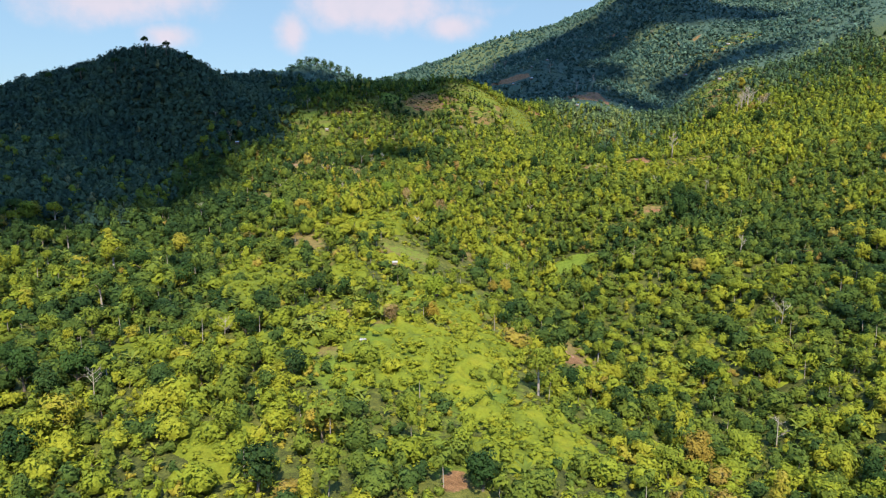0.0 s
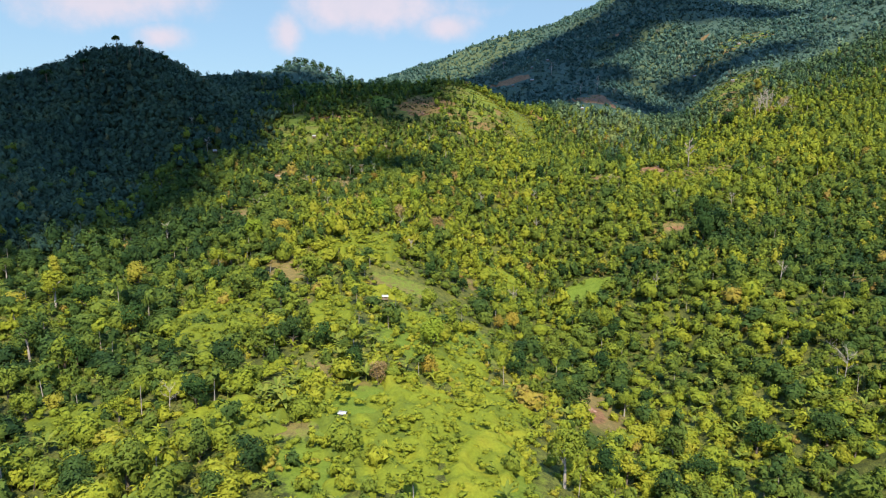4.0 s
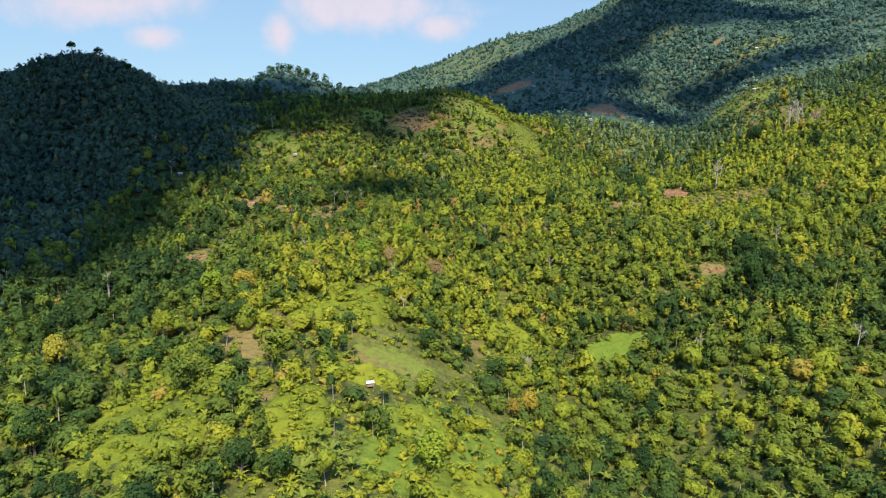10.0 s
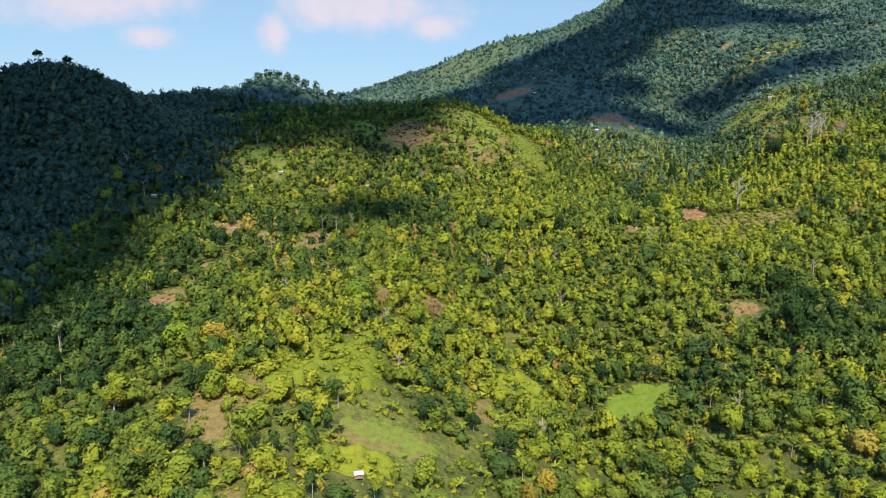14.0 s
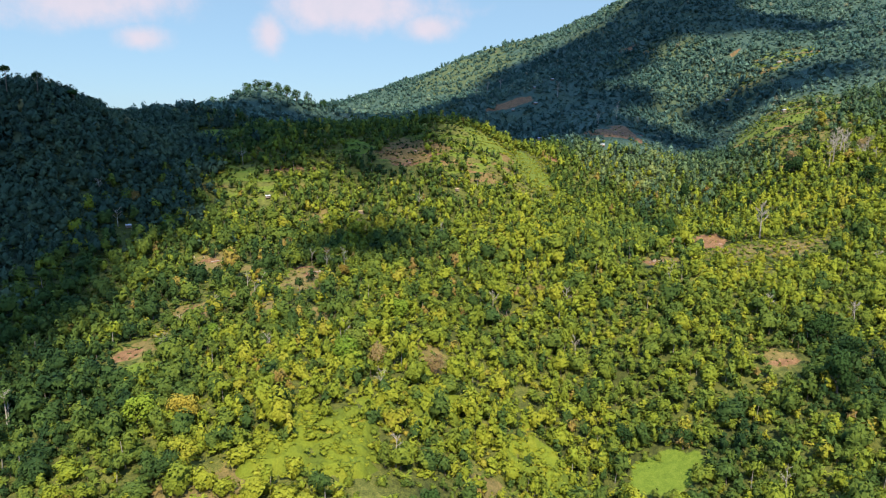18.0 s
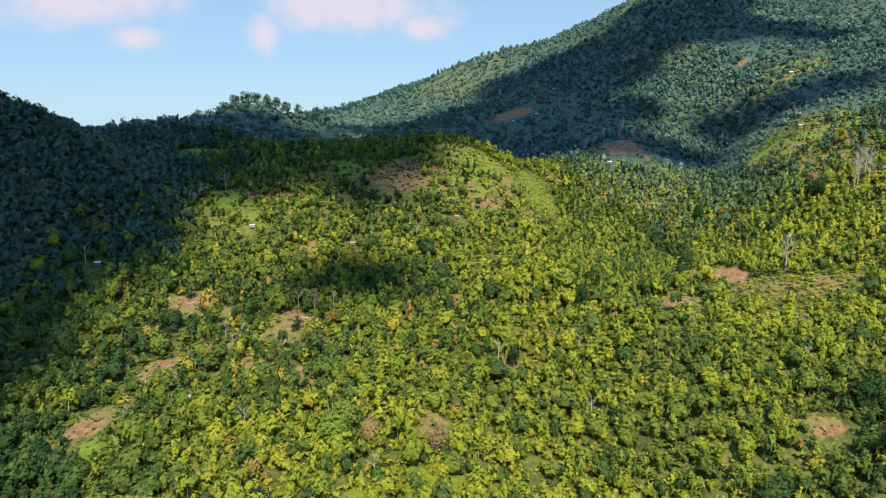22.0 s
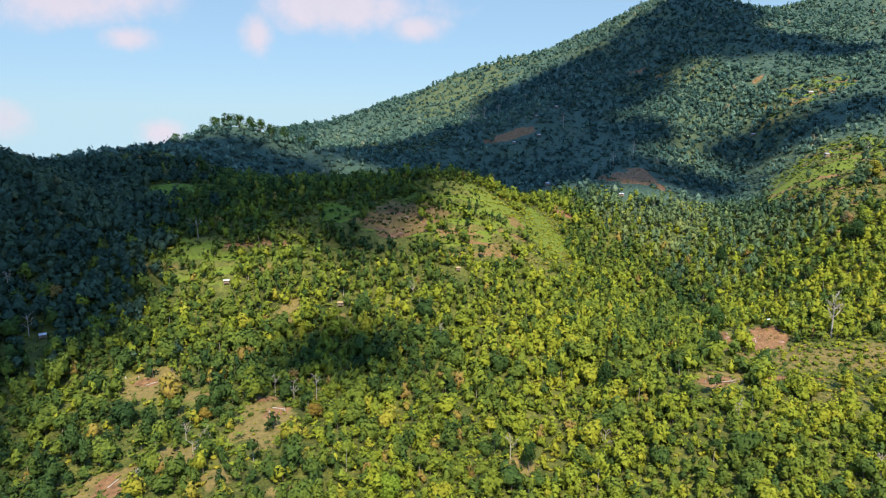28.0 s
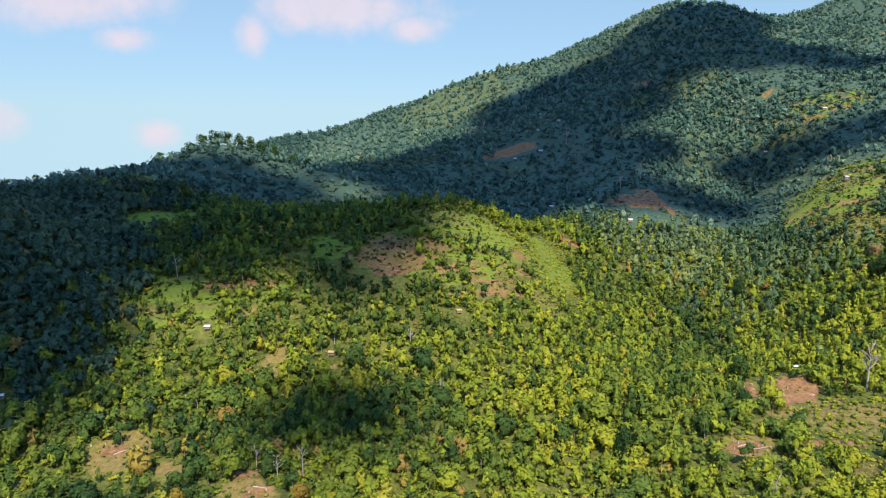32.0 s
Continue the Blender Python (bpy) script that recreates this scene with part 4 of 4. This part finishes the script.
def tree_parts(name, rng, leaf_mat, n=860, leaf=0.172, puffs=15, wide=1.0, tall=0.8, cone=0.0, flat=0.0, bare=0.6, bark=None):
    """One tree with trunk, limbs and crown; crown half width 1 before it is scaled."""
    root = new(name)
    crown = crown_tris(rng, n, leaf, puffs, wide, tall, bare, cone, flat, 0)
    top = bare + tall * 0.9
    bend = rng.normal(0, 0.05, 2)
    line = [(0, 0, -0.15), (bend[0] * 0.4, bend[1] * 0.4, bare * 0.6), (bend[0], bend[1], bare + 0.2), (bend[0] * 1.5, bend[1] * 1.5, top)]
    v, f = tube(line, (0.105, 0.075, 0.06, 0.02), 6)
    part("trunk", raw_mesh("trunk", v, f, bark or M_BARK), root)
    for k in range(4):
        a = k * 1.7 + rng.uniform(0, 1)
        s = np.array([bend[0], bend[1], bare * rng.uniform(0.75, 1.1)])
        e = s + np.array([np.cos(a) * 0.62, np.sin(a) * 0.62, 0.45 * rng.uniform(0.7, 1.3)])
        v, f = tube([s, (s + e) / 2 + np.array([0, 0, 0.05]), e], (0.045, 0.03, 0.012), 4)
        part("limb", raw_mesh("limb", v, f, bark or M_BARK), root)
    part("crown", tri_mesh("crown", crown, leaf_mat), root)
    return root


def put(x, y, size, tall=1.0, turn=0.0, sink=0.0):
    return Matrix.Translation((x, y, ground_z(x, y) - sink)) @ Matrix.Rotation(turn, 4, "Z") @ Matrix.Diagonal((size, size, size * tall, 1))


KINDS = [
    ("round-crowned green broad-leaved tree on the slope", dict(tall=0.75)),
    ("dense green broad-leaved tree with a domed crown", dict(tall=0.9, puffs=13)),
    ("spreading green tree with a flat layered crown", dict(tall=0.5, wide=1.15, flat=0.5, bare=0.8)),
    ("narrow conical green tree on the slope", dict(tall=1.2, wide=0.8, cone=0.75, bare=0.3)),
    ("tall green tree with a pale bare trunk", dict(tall=0.6, bare=1.6, bark=M_PALE)),
    ("dark green dense-leaved tree standing among paler ones", dict(tall=0.85, puffs=12, leaf_mat=M_DARK)),
]
models = []
for i, (label, opts) in enumerate(KINDS):
    opts = dict(opts)
    mat = opts.pop("leaf_mat", M_LEAF_ONE)
    models.append(tagged(tree_parts("tree", np.random.default_rng(40 + i), mat, **opts), label, "tree", "trees of the near slope"))
first = {}
for p in picked:
    k = int(R.choice(6, p=[0.3, 0.24, 0.13, 0.12, 0.11, 0.10]))
    m = put(p[0], p[1], R.uniform(2.5, 4.9), R.uniform(0.85, 1.15), R.uniform(0, 6.28))
    if k in first:
        copy_thing(models[k], m @ first[k])
    else:
        models[k].matrix_basis = m
        first[k] = Matrix.Diagonal((*[1 / s for s in models[k].scale], 1))

# trees that stand out by their colour
STANDOUT = [("large golden-leaved tree in full flush", M_GOLD, -28, 145, 4.3, 1.0), ("large orange-brown leaved tree", M_RUST, 66, 160, 5.2, 0.9),
            ("rust-brown leaved tree beside the plot", M_RUST, 24, 312, 2.6, 1.2), ("golden tree beside the rusty one", M_GOLD, 31, 322, 3.6, 1.0),
            ("dark round tree above the sown plot", M_DARK, -5, 330, 3.3, 1.2), ("dark tree standing in the clearing", M_DARK, 10, 336, 2.4, 1.2),
            ("dark tall tree beside the red cut", M_DARK, 138, 556, 4.2, 1.5), ("dark tree below the red cut", M_DARK, 122, 520, 3.6, 1.4),
            ("dark spreading tree above the near plot", M_DARK, 66, 396, 3.6, 1.0), ("dark tree in the sown plot", M_DARK, 84, 386, 3.2, 1.1),
            ("dark bushy tree on the western flank", M_DARK, -104, 262, 4.6, 1.2), ("dark bushy tree on the western flank", M_DARK, -110, 236, 4.4, 1.1),
            ("lime-green domed tree on the middle slope", M_PALM, -30, 398, 5.0, 0.9), ("yellow-green tree on the spur", M_GOLD, -4, 233, 3.0, 1.0),
            ("bright lime-green domed tree beside dry ones", M_LIME, -32, 388, 5.6, 0.9), ("bright lime-green domed tree below the stand", M_LIME, -16, 436, 4.6, 0.9), ("lime-green tree beside a field hut", M_LIME, -84, 408, 4.2, 0.8),
            ("lime-green spreading tree on the spur", M_LIME, -3, 258, 5.2, 0.9), ("dark oval tree standing over the grove", M_DARK, 68, 500, 3.4, 1.9), ("dark oval tree standing over the grove", M_DARK, 32, 466, 2.8, 1.8),
            ("olive domed tree on the western flank", M_GOLD, -76, 358, 4.8, 0.9), ("large olive-green domed tree on the western flank", M_LIME, -90, 358, 5.4, 0.9), ("dark round tree on the western flank", M_DARK, -47, 355, 3.8, 1.3),
            ("nearly bare tan-leaved tree on the slope", M_TAN, -22, 394, 3.4, 1.3), ("nearly bare tan-leaved tree on the slope", M_TAN, -2, 404, 3.8, 1.1), ("tan dried-out tree on the spur", M_TAN, -18, 222, 3.0, 1.1),
            ("red-brown leaved bush in a clearing", M_RUST, -82, 477, 2.8, 0.9), ("red-brown leaved bush in a clearing", M_RUST, -43, 473, 3.2, 0.8), ("tall dark tree on the eastern bank", M_DARK, 138, 388, 5.4, 1.4),
            ("tall dark tree with a pale trunk", M_DARK, 148, 418, 4.8, 1.3), ("dark spreading tree on the eastern bank", M_DARK, 152, 402, 5.0, 1.1), ("dark tree on the slope below the gully", M_DARK, 96, 232, 5.0, 1.0),
            ("orange-tinged dry tree on the eastern bank", M_RUST, 272, 470, 4.0, 1.0), ("dark domed tree below the spur", M_DARK, 26, 262, 4.4, 1.0), ("dark domed tree on the spur", M_DARK, -25, 228, 3.0, 1.3),
            ("dark round tree beside pale bare trees", M_DARK, 243, 614, 5.6, 1.2), ("dark round tree below pale bare trees", M_DARK, 266, 572, 5.0, 1.2), ("golden tree at the edge of the terraces", M_GOLD, 291, 670, 4.8, 1.2),
            ("tan dried-out tree among pale bare trunks", M_TAN, 289, 614, 4.4, 1.1), ("tan dried-out tree among pale bare trunks", M_TAN, 250, 630, 4.0, 1.1), ("dark tall tree at the foot of the hollow", M_DARK, 184, 648, 4.0, 1.7)]
for i, (label, mat, x, y, size, tall) in enumerate(STANDOUT):
    ob = tree_parts("tree", np.random.default_rng(90 + i), mat, n=1300, leaf=0.15, puffs=17, bare=0.5)
    ob.matrix_basis = put(x, y, size, tall, i * 1.3)
    tagged(ob, label, "tree")

# emergent trees on the skyline of the western hill and the knoll
for i, (x, y, size, tall) in enumerate([(-256, 590, 3.2, 1.2), (-240, 594, 3.2, 1.2), (-281, 586, 3.6, 1.2), (-309, 582, 4.4, 1.0), (-335, 580, 3.5, 1.1), (-222, 600, 3.4, 1.0),
                                        (-186, 838, 5.0, 1.0), (-176, 838, 6.0, 1.0), (-166, 841, 6.4, 1.0), (-157, 842, 6.0, 1.1), (-148, 845, 6.2, 1.0), (-139, 843, 5.6, 1.2), (-130, 842, 5.0, 1.2),
                                        (-118, 840, 4.2, 1.6), (-104, 843, 4.4, 1.0), (-92, 846, 4.6, 1.0), (-205, 822, 4.6, 1.0), (-222, 815, 4.2, 1.0), (-240, 806, 4.6, 0.9), (-262, 796, 4.4, 1.0), (-282, 788, 4.0, 1.1), (-300, 780, 4.6, 1.0)]):
    west_top = i < 6
    ob = tree_parts("tree", np.random.default_rng(130 + i), M_DARK, n=420, leaf=0.24 if west_top else 0.2, puffs=9 if west_top else 14, wide=1.25 if west_top else 1.0,
                    tall=0.34 if west_top else 0.75, bare=(4.6, 3.4, 2.2, 2.0, 2.2, 2.0)[i] if west_top else 0.35, flat=0.6 if west_top else 0.1)
    ob.matrix_basis = put(x, y, size, tall, i * 0.9)
    tagged(ob, "dark tree rising above the ridge line", "tree", "skyline trees")


def bare_tree(rng, tall, spread, limbs=6, tilt=0.0):
    """A leafless tree: pale forked trunk, limbs and twigs."""
    root = new("bare_tree")
    b = rng.normal(0, 0.03, 2) * tall + np.array([tilt, 0]) * tall
    line = [np.array([0, 0, -0.5]), np.array([b[0] * 0.3, b[1] * 0.3, tall * 0.35]), np.array([b[0] * 0.7, b[1] * 0.7, tall * 0.7]), np.array([b[0], b[1], tall])]
    v, f = tube(line, (0.022 * tall, 0.016 * tall, 0.010 * tall, 0.003 * tall), 6)
    part("trunk", raw_mesh("trunk", v, f, M_PALE), root)
    for k in range(limbs):
        h = rng.uniform(0.38, 0.9)
        s = np.array([b[0] * h, b[1] * h, tall * h])
        a = k * 2.4 + rng.uniform(-0.5, 0.5)
        ln = spread * rng.uniform(0.6, 1.1) * (1.15 - 0.5 * h)
        e = s + np.array([np.cos(a) * ln, np.sin(a) * ln, ln * rng.uniform(0.6, 1.3)])
        tubes = [tube([s, (s + e) / 2 + rng.normal(0, 0.06 * ln, 3), e], (0.0075 * tall, 0.005 * tall, 0.002 * tall), 4)]
        for _ in range(13):
            g = rng.uniform(0.35, 1.0)
            q = s + (e - s) * g
            w = q + unit(rng.normal(size=3) + np.array([np.cos(a), np.sin(a), 1.1])) * ln * rng.uniform(0.25, 0.55)
            tubes.append(tube([q, (q + w) / 2, w], (0.0034 * tall, 0.0025 * tall, 0.0012 * tall), 3))
        v, f = join_tubes(tubes)
        part("limb", raw_mesh("limb", v, f, M_PALE), root)
    return root


BARE = [(-76, 456, 9, 2.5), (-92, 440, 8, 2), (-100, 422, 7, 2), (-35, 407, 8, 3), (-60, 395, 8, 2.5), (-20, 380, 8, 3), (-78, 450, 8, 2), (-84, 462, 9, 2), (26, 470, 10, 2.5), (108, 470, 10, 2.5), (170, 430, 11, 3), (58, 440, 9, 2.5),
        (182, 534, 21, 5.5), (268, 612, 16, 5), (276, 618, 18, 5), (262, 606, 13, 4), (284, 624, 14, 4), (291, 612, 12, 4), (132, 250, 11, 6), (4, 530, 14, 3), (-136, 371, 12, 3),
        (-52, 484, 9, 2.5), (-60, 490, 8, 2.5), (-44, 486, 10, 2.5), (150, 770, 14, 3), (172, 790, 16, 3), (140, 905, 16, 4), (-70, 205, 8, 3), (-92, 166, 9, 3), (96, 178, 10, 3), (120, 152, 9, 3),
        (146, 168, 11, 3), (-14, 345, 10, 3), (34, 350, 11, 2.5), (104, 356, 11, 2.5), (150, 330, 12, 3), (60, 470, 10, 2.5), (140, 440, 11, 2.5), (-98, 400, 9, 3), (205, 470, 12, 3),
        (-165, 520, 9, 3), (-180, 535, 10, 3), (-120, 600, 11, 3), (20, 690, 12, 3), (-60, 655, 10, 3), (60, 1015, 16, 4), (75, 1020, 17, 4), (90, 1012, 15, 4), (-8, 560, 10, 2.5), (300, 690, 15, 3),
        (259, 607, 9, 0.7), (273, 609, 16, 4.5), (280, 604, 11, 3.5), (290, 602, 9, 3), (273, 622, 17, 5.5), (285, 606, 12, 4), (277, 625, 18, 4)]
for i, (x, y, tall, spread) in enumerate(BARE):
    ob = bare_tree(np.random.default_rng(200 + i), tall, spread, 12 if tall > 15 else 7)
    ob.location = (x, y, ground_z(x, y))
    tagged(ob, "tall leafless grey-white tree with forked limbs" if tall > 14 else "small bare pale tree with thin twigs", "bare tree", "bare trees")

fallen = bare_tree(np.random.default_rng(300), 9, 2.0, 4)
fallen.matrix_basis = Matrix.Translation((112, 496, ground_z(112, 496) + 0.4)) @ Matrix.Rotation(radians(82), 4, "Y")
tagged(fallen, "felled pale trunk lying on the bare earth", "fallen tree")


# ---- banana plants near the camera ----
def banana(rng):
    root = new("banana_plant")
    v, f = tube([(0, 0, -0.1), (0.03, 0, 0.9), (0.05, 0.02, 1.9)], (0.16, 0.13, 0.08), 6)
    part("stem", raw_mesh("stem", v, f, M_PALM), root)
    for i in range(8):
        tr = frond_tris(rng, 1, 2.3, 0.34, 0.7, 1.1)
        c, s = math.cos(i * 0.83), math.sin(i * 0.83)
        tr = np.stack([tr[..., 0] * c - tr[..., 1] * s, tr[..., 0] * s + tr[..., 1] * c, tr[..., 2] + 1.8], -1)
        part("leaf", tri_mesh("leaf", tr, M_PALM), root)
    return root


bananas = [tagged(banana(np.random.default_rng(400 + i)), "banana plant with long arching torn leaves", "banana plant", "banana plants") for i in range(3)]
spots = scatter(np.random.default_rng(77), 130, 330, 17, 0.55)
spots = spots[np.abs(spots[:, 0]) < 0.7 * spots[:, 1]][:110]
clumps = np.random.default_rng(79)
spots = np.concatenate([spots] + [np.stack([clumps.normal(cx, 5, 14), clumps.normal(cy, 6, 14)], 1) for cx, cy in ((-28, 226), (-44, 206), (-30, 248), (96, 252), (70, 222), (112, 300), (104, 282), (120, 246), (72, 406), (88, 340))])
for i, p in enumerate(spots):
    size = R.uniform(0.9, 1.5)
    m = put(p[0], p[1], size, 1.0, R.uniform(0, 6.28))
    if i < 3:
        bananas[i].matrix_basis = m
    else:
        copy_thing(bananas[i % 3], m @ Matrix.Diagonal((*[1 / s for s in bananas[i % 3].scale], 1)))


# ---- palms ----
def palm(rng, tall):
    """A slim leaning trunk with a head of long feathered fronds."""
    root = new("palm")
    lean = rng.normal(0, 0.5, 2)
    line = [(0, 0, -0.3), (lean[0] * 0.2, lean[1] * 0.2, tall * 0.4), (lean[0] * 0.6, lean[1] * 0.6, tall * 0.75), (lean[0], lean[1], tall)]
    v, f = tube(line, (0.2, 0.15, 0.13, 0.11), 7)
    part("trunk", raw_mesh("trunk", v, f, M_BARK), root)
    for i in range(13):
        a, up, ln = i * 2.4, rng.uniform(0.15, 1.1), rng.uniform(2.6, 3.4)
        d, side = np.array([np.cos(a), np.sin(a), 0]), np.array([-np.sin(a), np.cos(a), 0])
        tris = []
        for k in range(16):
            q = k / 16
            p = d * ln * q + np.array([0, 0, (up * q - 0.95 * q * q) * ln * 0.8])
            wide = 0.75 * np.sin(np.pi * (0.12 + 0.83 * q))
            for s in (-1, 1):
                tip = p + side * s * wide + d * 0.35 - np.array([0, 0, 0.3 * wide])
                tris.append([p, p + d * 0.17, tip])
        tr = np.array(tris) + np.array([lean[0], lean[1], tall])
        part("frond", tri_mesh("frond", tr, M_PALM), root)
    return root


PALMS = [(-72, 491, 4.0), (107, 276, 4.5), (105, 290, 3.5), (121, 244, 4.0), (-33, 419, 4.5), (84, 412, 5.0), (114, 487, 4.0), (-46, 210, 3.0), (74, 404, 4.0), (176, 531, 4.0)]
for i, (x, y, tall) in enumerate(PALMS):
    ob = palm(np.random.default_rng(500 + i), tall)
    ob.location = (x, y, ground_z(x, y))
    tagged(ob, "palm with a slim trunk and feathered arching fronds", "palm", "palms")


# ---- huts ----
def box_mesh(name, lo, hi, mat, bevel=0.0):
    bm = bmesh.new()
    bmesh.ops.create_cube(bm, size=1)
    for v in bm.verts:
        v.co = Vector([lo[k] + (v.co[k] + 0.5) * (hi[k] - lo[k]) for k in range(3)])
    if bevel:
        bmesh.ops.bevel(bm, geom=bm.edges[:], offset=bevel, segments=1, affect="EDGES")
    me = bpy.data.meshes.new(name)
    bm.to_mesh(me)
    bm.free()
    me.materials.append(mat)
    return me


def roof_sheet(name, length, run, rise, side, mat, waves):
    """One slope of a roof: a sheet with corrugations, 4 cm thick."""
    n = waves * 4
    xs = np.linspace(-length / 2, length / 2, n + 1)
    wave = 0.045 * np.sin(np.linspace(0, waves * 2 * np.pi, n + 1))
    verts = []
    for off in (0, -0.05):
        for yy, zz in ((0, rise), (side * run, 0)):
            verts += [(x, yy, zz + w + off) for x, w in zip(xs, wave)]
    k = n + 1
    faces = []
    for i in range(n):
        faces.append([i, i + 1, k + i + 1, k + i])
        faces.append([2 * k + i, 3 * k + i, 3 * k + i + 1, 2 * k + i + 1])
        faces.append([k + i, k + i + 1, 3 * k + i + 1, 3 * k + i])
    return raw_mesh(name, np.array(verts), np.array(faces), mat)


def hut(label, x, y, turn, length, width, wall, roof_mat, open_sides=False):
    """A small low field hut on posts: boards, door, two roof sheets."""
    length, width, wall = length * 0.85, width * 0.8, wall - 0.25
    root = new("field_hut")
    root.location, root.rotation_euler = (x, y, ground_z(x, y) + 0.15), (0, 0, radians(turn))
    a, b = length / 2, width / 2
    part("floor_deck", box_mesh("floor_deck", (-a - 0.1, -b - 0.1, 0.45), (a + 0.1, b + 0.1, 0.57), M_BOARD), root)
    for sx in (-1, 1):
        for sy in (-1, 1):
            part("post", box_mesh("post", (sx * a - 0.06, sy * b - 0.06, -1.8), (sx * a + 0.06, sy * b + 0.06, wall + 0.6), M_BOARD, 0.015), root)
    if not open_sides:
        n = max(4, int(length / 0.45))
        for sy in (-1, 1):
            for i in range(n):
                x0 = -a + i * length / n
                if sy == -1 and abs(x0 + length / n / 2) < 0.5:
                    continue
                part("board", box_mesh("board", (x0 + 0.02, sy * b - 0.03, 0.57), (x0 + length / n - 0.02, sy * b + 0.03, wall + 0.55), M_BOARD), root)
        for sx in (-1, 1):
            part("end_wall", box_mesh("end_wall", (sx * a - 0.03, -b + 0.09, 0.57), (sx * a + 0.03, b - 0.09, wall + 0.55), M_BOARD), root)
        part("door", box_mesh("door", (-0.42, -b - 0.02, 0.57), (0.42, -b + 0.03, wall + 0.45), M_BOARD, 0.01), root, "plain plank door")
    roof = part("roof", box_mesh("ridge_cap", (-a - 0.22, -0.14, wall + 0.6 + width * 0.28), (a + 0.22, 0.14, wall + 0.68 + width * 0.28), roof_mat, 0.02), root)
    for side in (-1, 1):
        sheet = part("roof_sheet", roof_sheet("roof_sheet", length + 0.4, b + 0.35, width * 0.28, side, roof_mat, int(length * 2)), roof)
        sheet.location.z = wall + 0.6
    tagged(root, label, "hut", "field huts")
    return root


for h in HUTS:
    hut(*h)


# ---- clods and stumps on the bare cuts ----
def rock(rng, size):
    bm = bmesh.new()
    bmesh.ops.create_icosphere(bm, subdivisions=2, radius=1)
    o = rng.uniform(0, 50, 3)
    for v in bm.verts:
        k = 1 + 0.32 * noise.noise(v.co * 1.3 + Vector(o))
        v.co = Vector((v.co.x * k * size * 1.2, v.co.y * k * size, max(v.co.z * k * size * 0.7, -0.35 * size)))
    me = bpy.data.meshes.new("rock")
    bm.to_mesh(me)
    bm.free()
    me.materials.append(M_STONE)
    return me


rng = np.random.default_rng(610)
shapes = [rock(rng, s) for s in (0.55, 0.8, 1.1, 0.7)]
for i in range(34):
    cx, cy, rx, ry = [EARTH[k] for k in (3, 4, 7, 2, 12, 8)][i % 6]
    x, y = cx + rng.normal(0, rx * 0.5), cy + rng.normal(0, ry * 0.5)
    ob = new("rock", shapes[i % 4])
    ob.location, ob.rotation_euler = (x, y, ground_z(x, y)), (0, 0, rng.uniform(0, 6.28))
    tagged(ob, "rough reddish clod of rock on bare earth", "rock", "rocks on the cuts")


def stump(x, y, r, h, seed):
    rg = np.random.default_rng(seed)
    root = new("tree_stump")
    v, f = tube([(0, 0, -0.3), (0, 0, 0.25 * h), (rg.normal(0, 0.03), 0, h)], (r * 1.35, r, r * 0.85), 8)
    part("stump_wood", raw_mesh("stump_wood", v, f, M_PALE), root)
    part("cut_face", box_mesh("cut_face", (-r * 0.6, -r * 0.6, h - 0.05), (r * 0.6, r * 0.6, h + 0.03), M_BOARD, 0.02), root, "sawn top of the stump")
    root.location = (x, y, ground_z(x, y))
    return tagged(root, "sawn pale tree stump on bare earth", "tree stump", "tree stumps")


for i in range(10):
    cx, cy, rx, ry = [EARTH[k] for k in (3, 5, 13, 15)][i % 4]
    stump(cx + rng.normal(0, rx * 0.5), cy + rng.normal(0, ry * 0.5), rng.uniform(0.2, 0.4), rng.uniform(0.5, 1.1), 700 + i)
for i, (x, y, turn) in enumerate([(146, 540, 20), (152, 543, 65), (141, 538, -30), (112, 499, 10), (-112, 507, 40), (-57, 480, -20), (-101, 445, 70)]):
    rg = np.random.default_rng(720 + i)
    log = new("log")
    v, f = tube([(-2.4, 0, 0), (0, rg.normal(0, 0.08), 0.05), (2.4, 0, 0)], (0.24, 0.2, 0.15), 7)
    part("log_wood", raw_mesh("log_wood", v, f, M_PALE), log)
    dz = ground_z(x + 2 * math.cos(radians(turn)), y + 2 * math.sin(radians(turn))) - ground_z(x - 2 * math.cos(radians(turn)), y - 2 * math.sin(radians(turn)))
    log.matrix_basis = Matrix.Translation((x, y, ground_z(x, y) + 0.12)) @ Matrix.Rotation(radians(turn), 4, "Z") @ Matrix.Rotation(-math.atan2(dz, 4), 4, "Y")
    tagged(log, "felled pale log lying on cleared ground", "log", "felled logs")
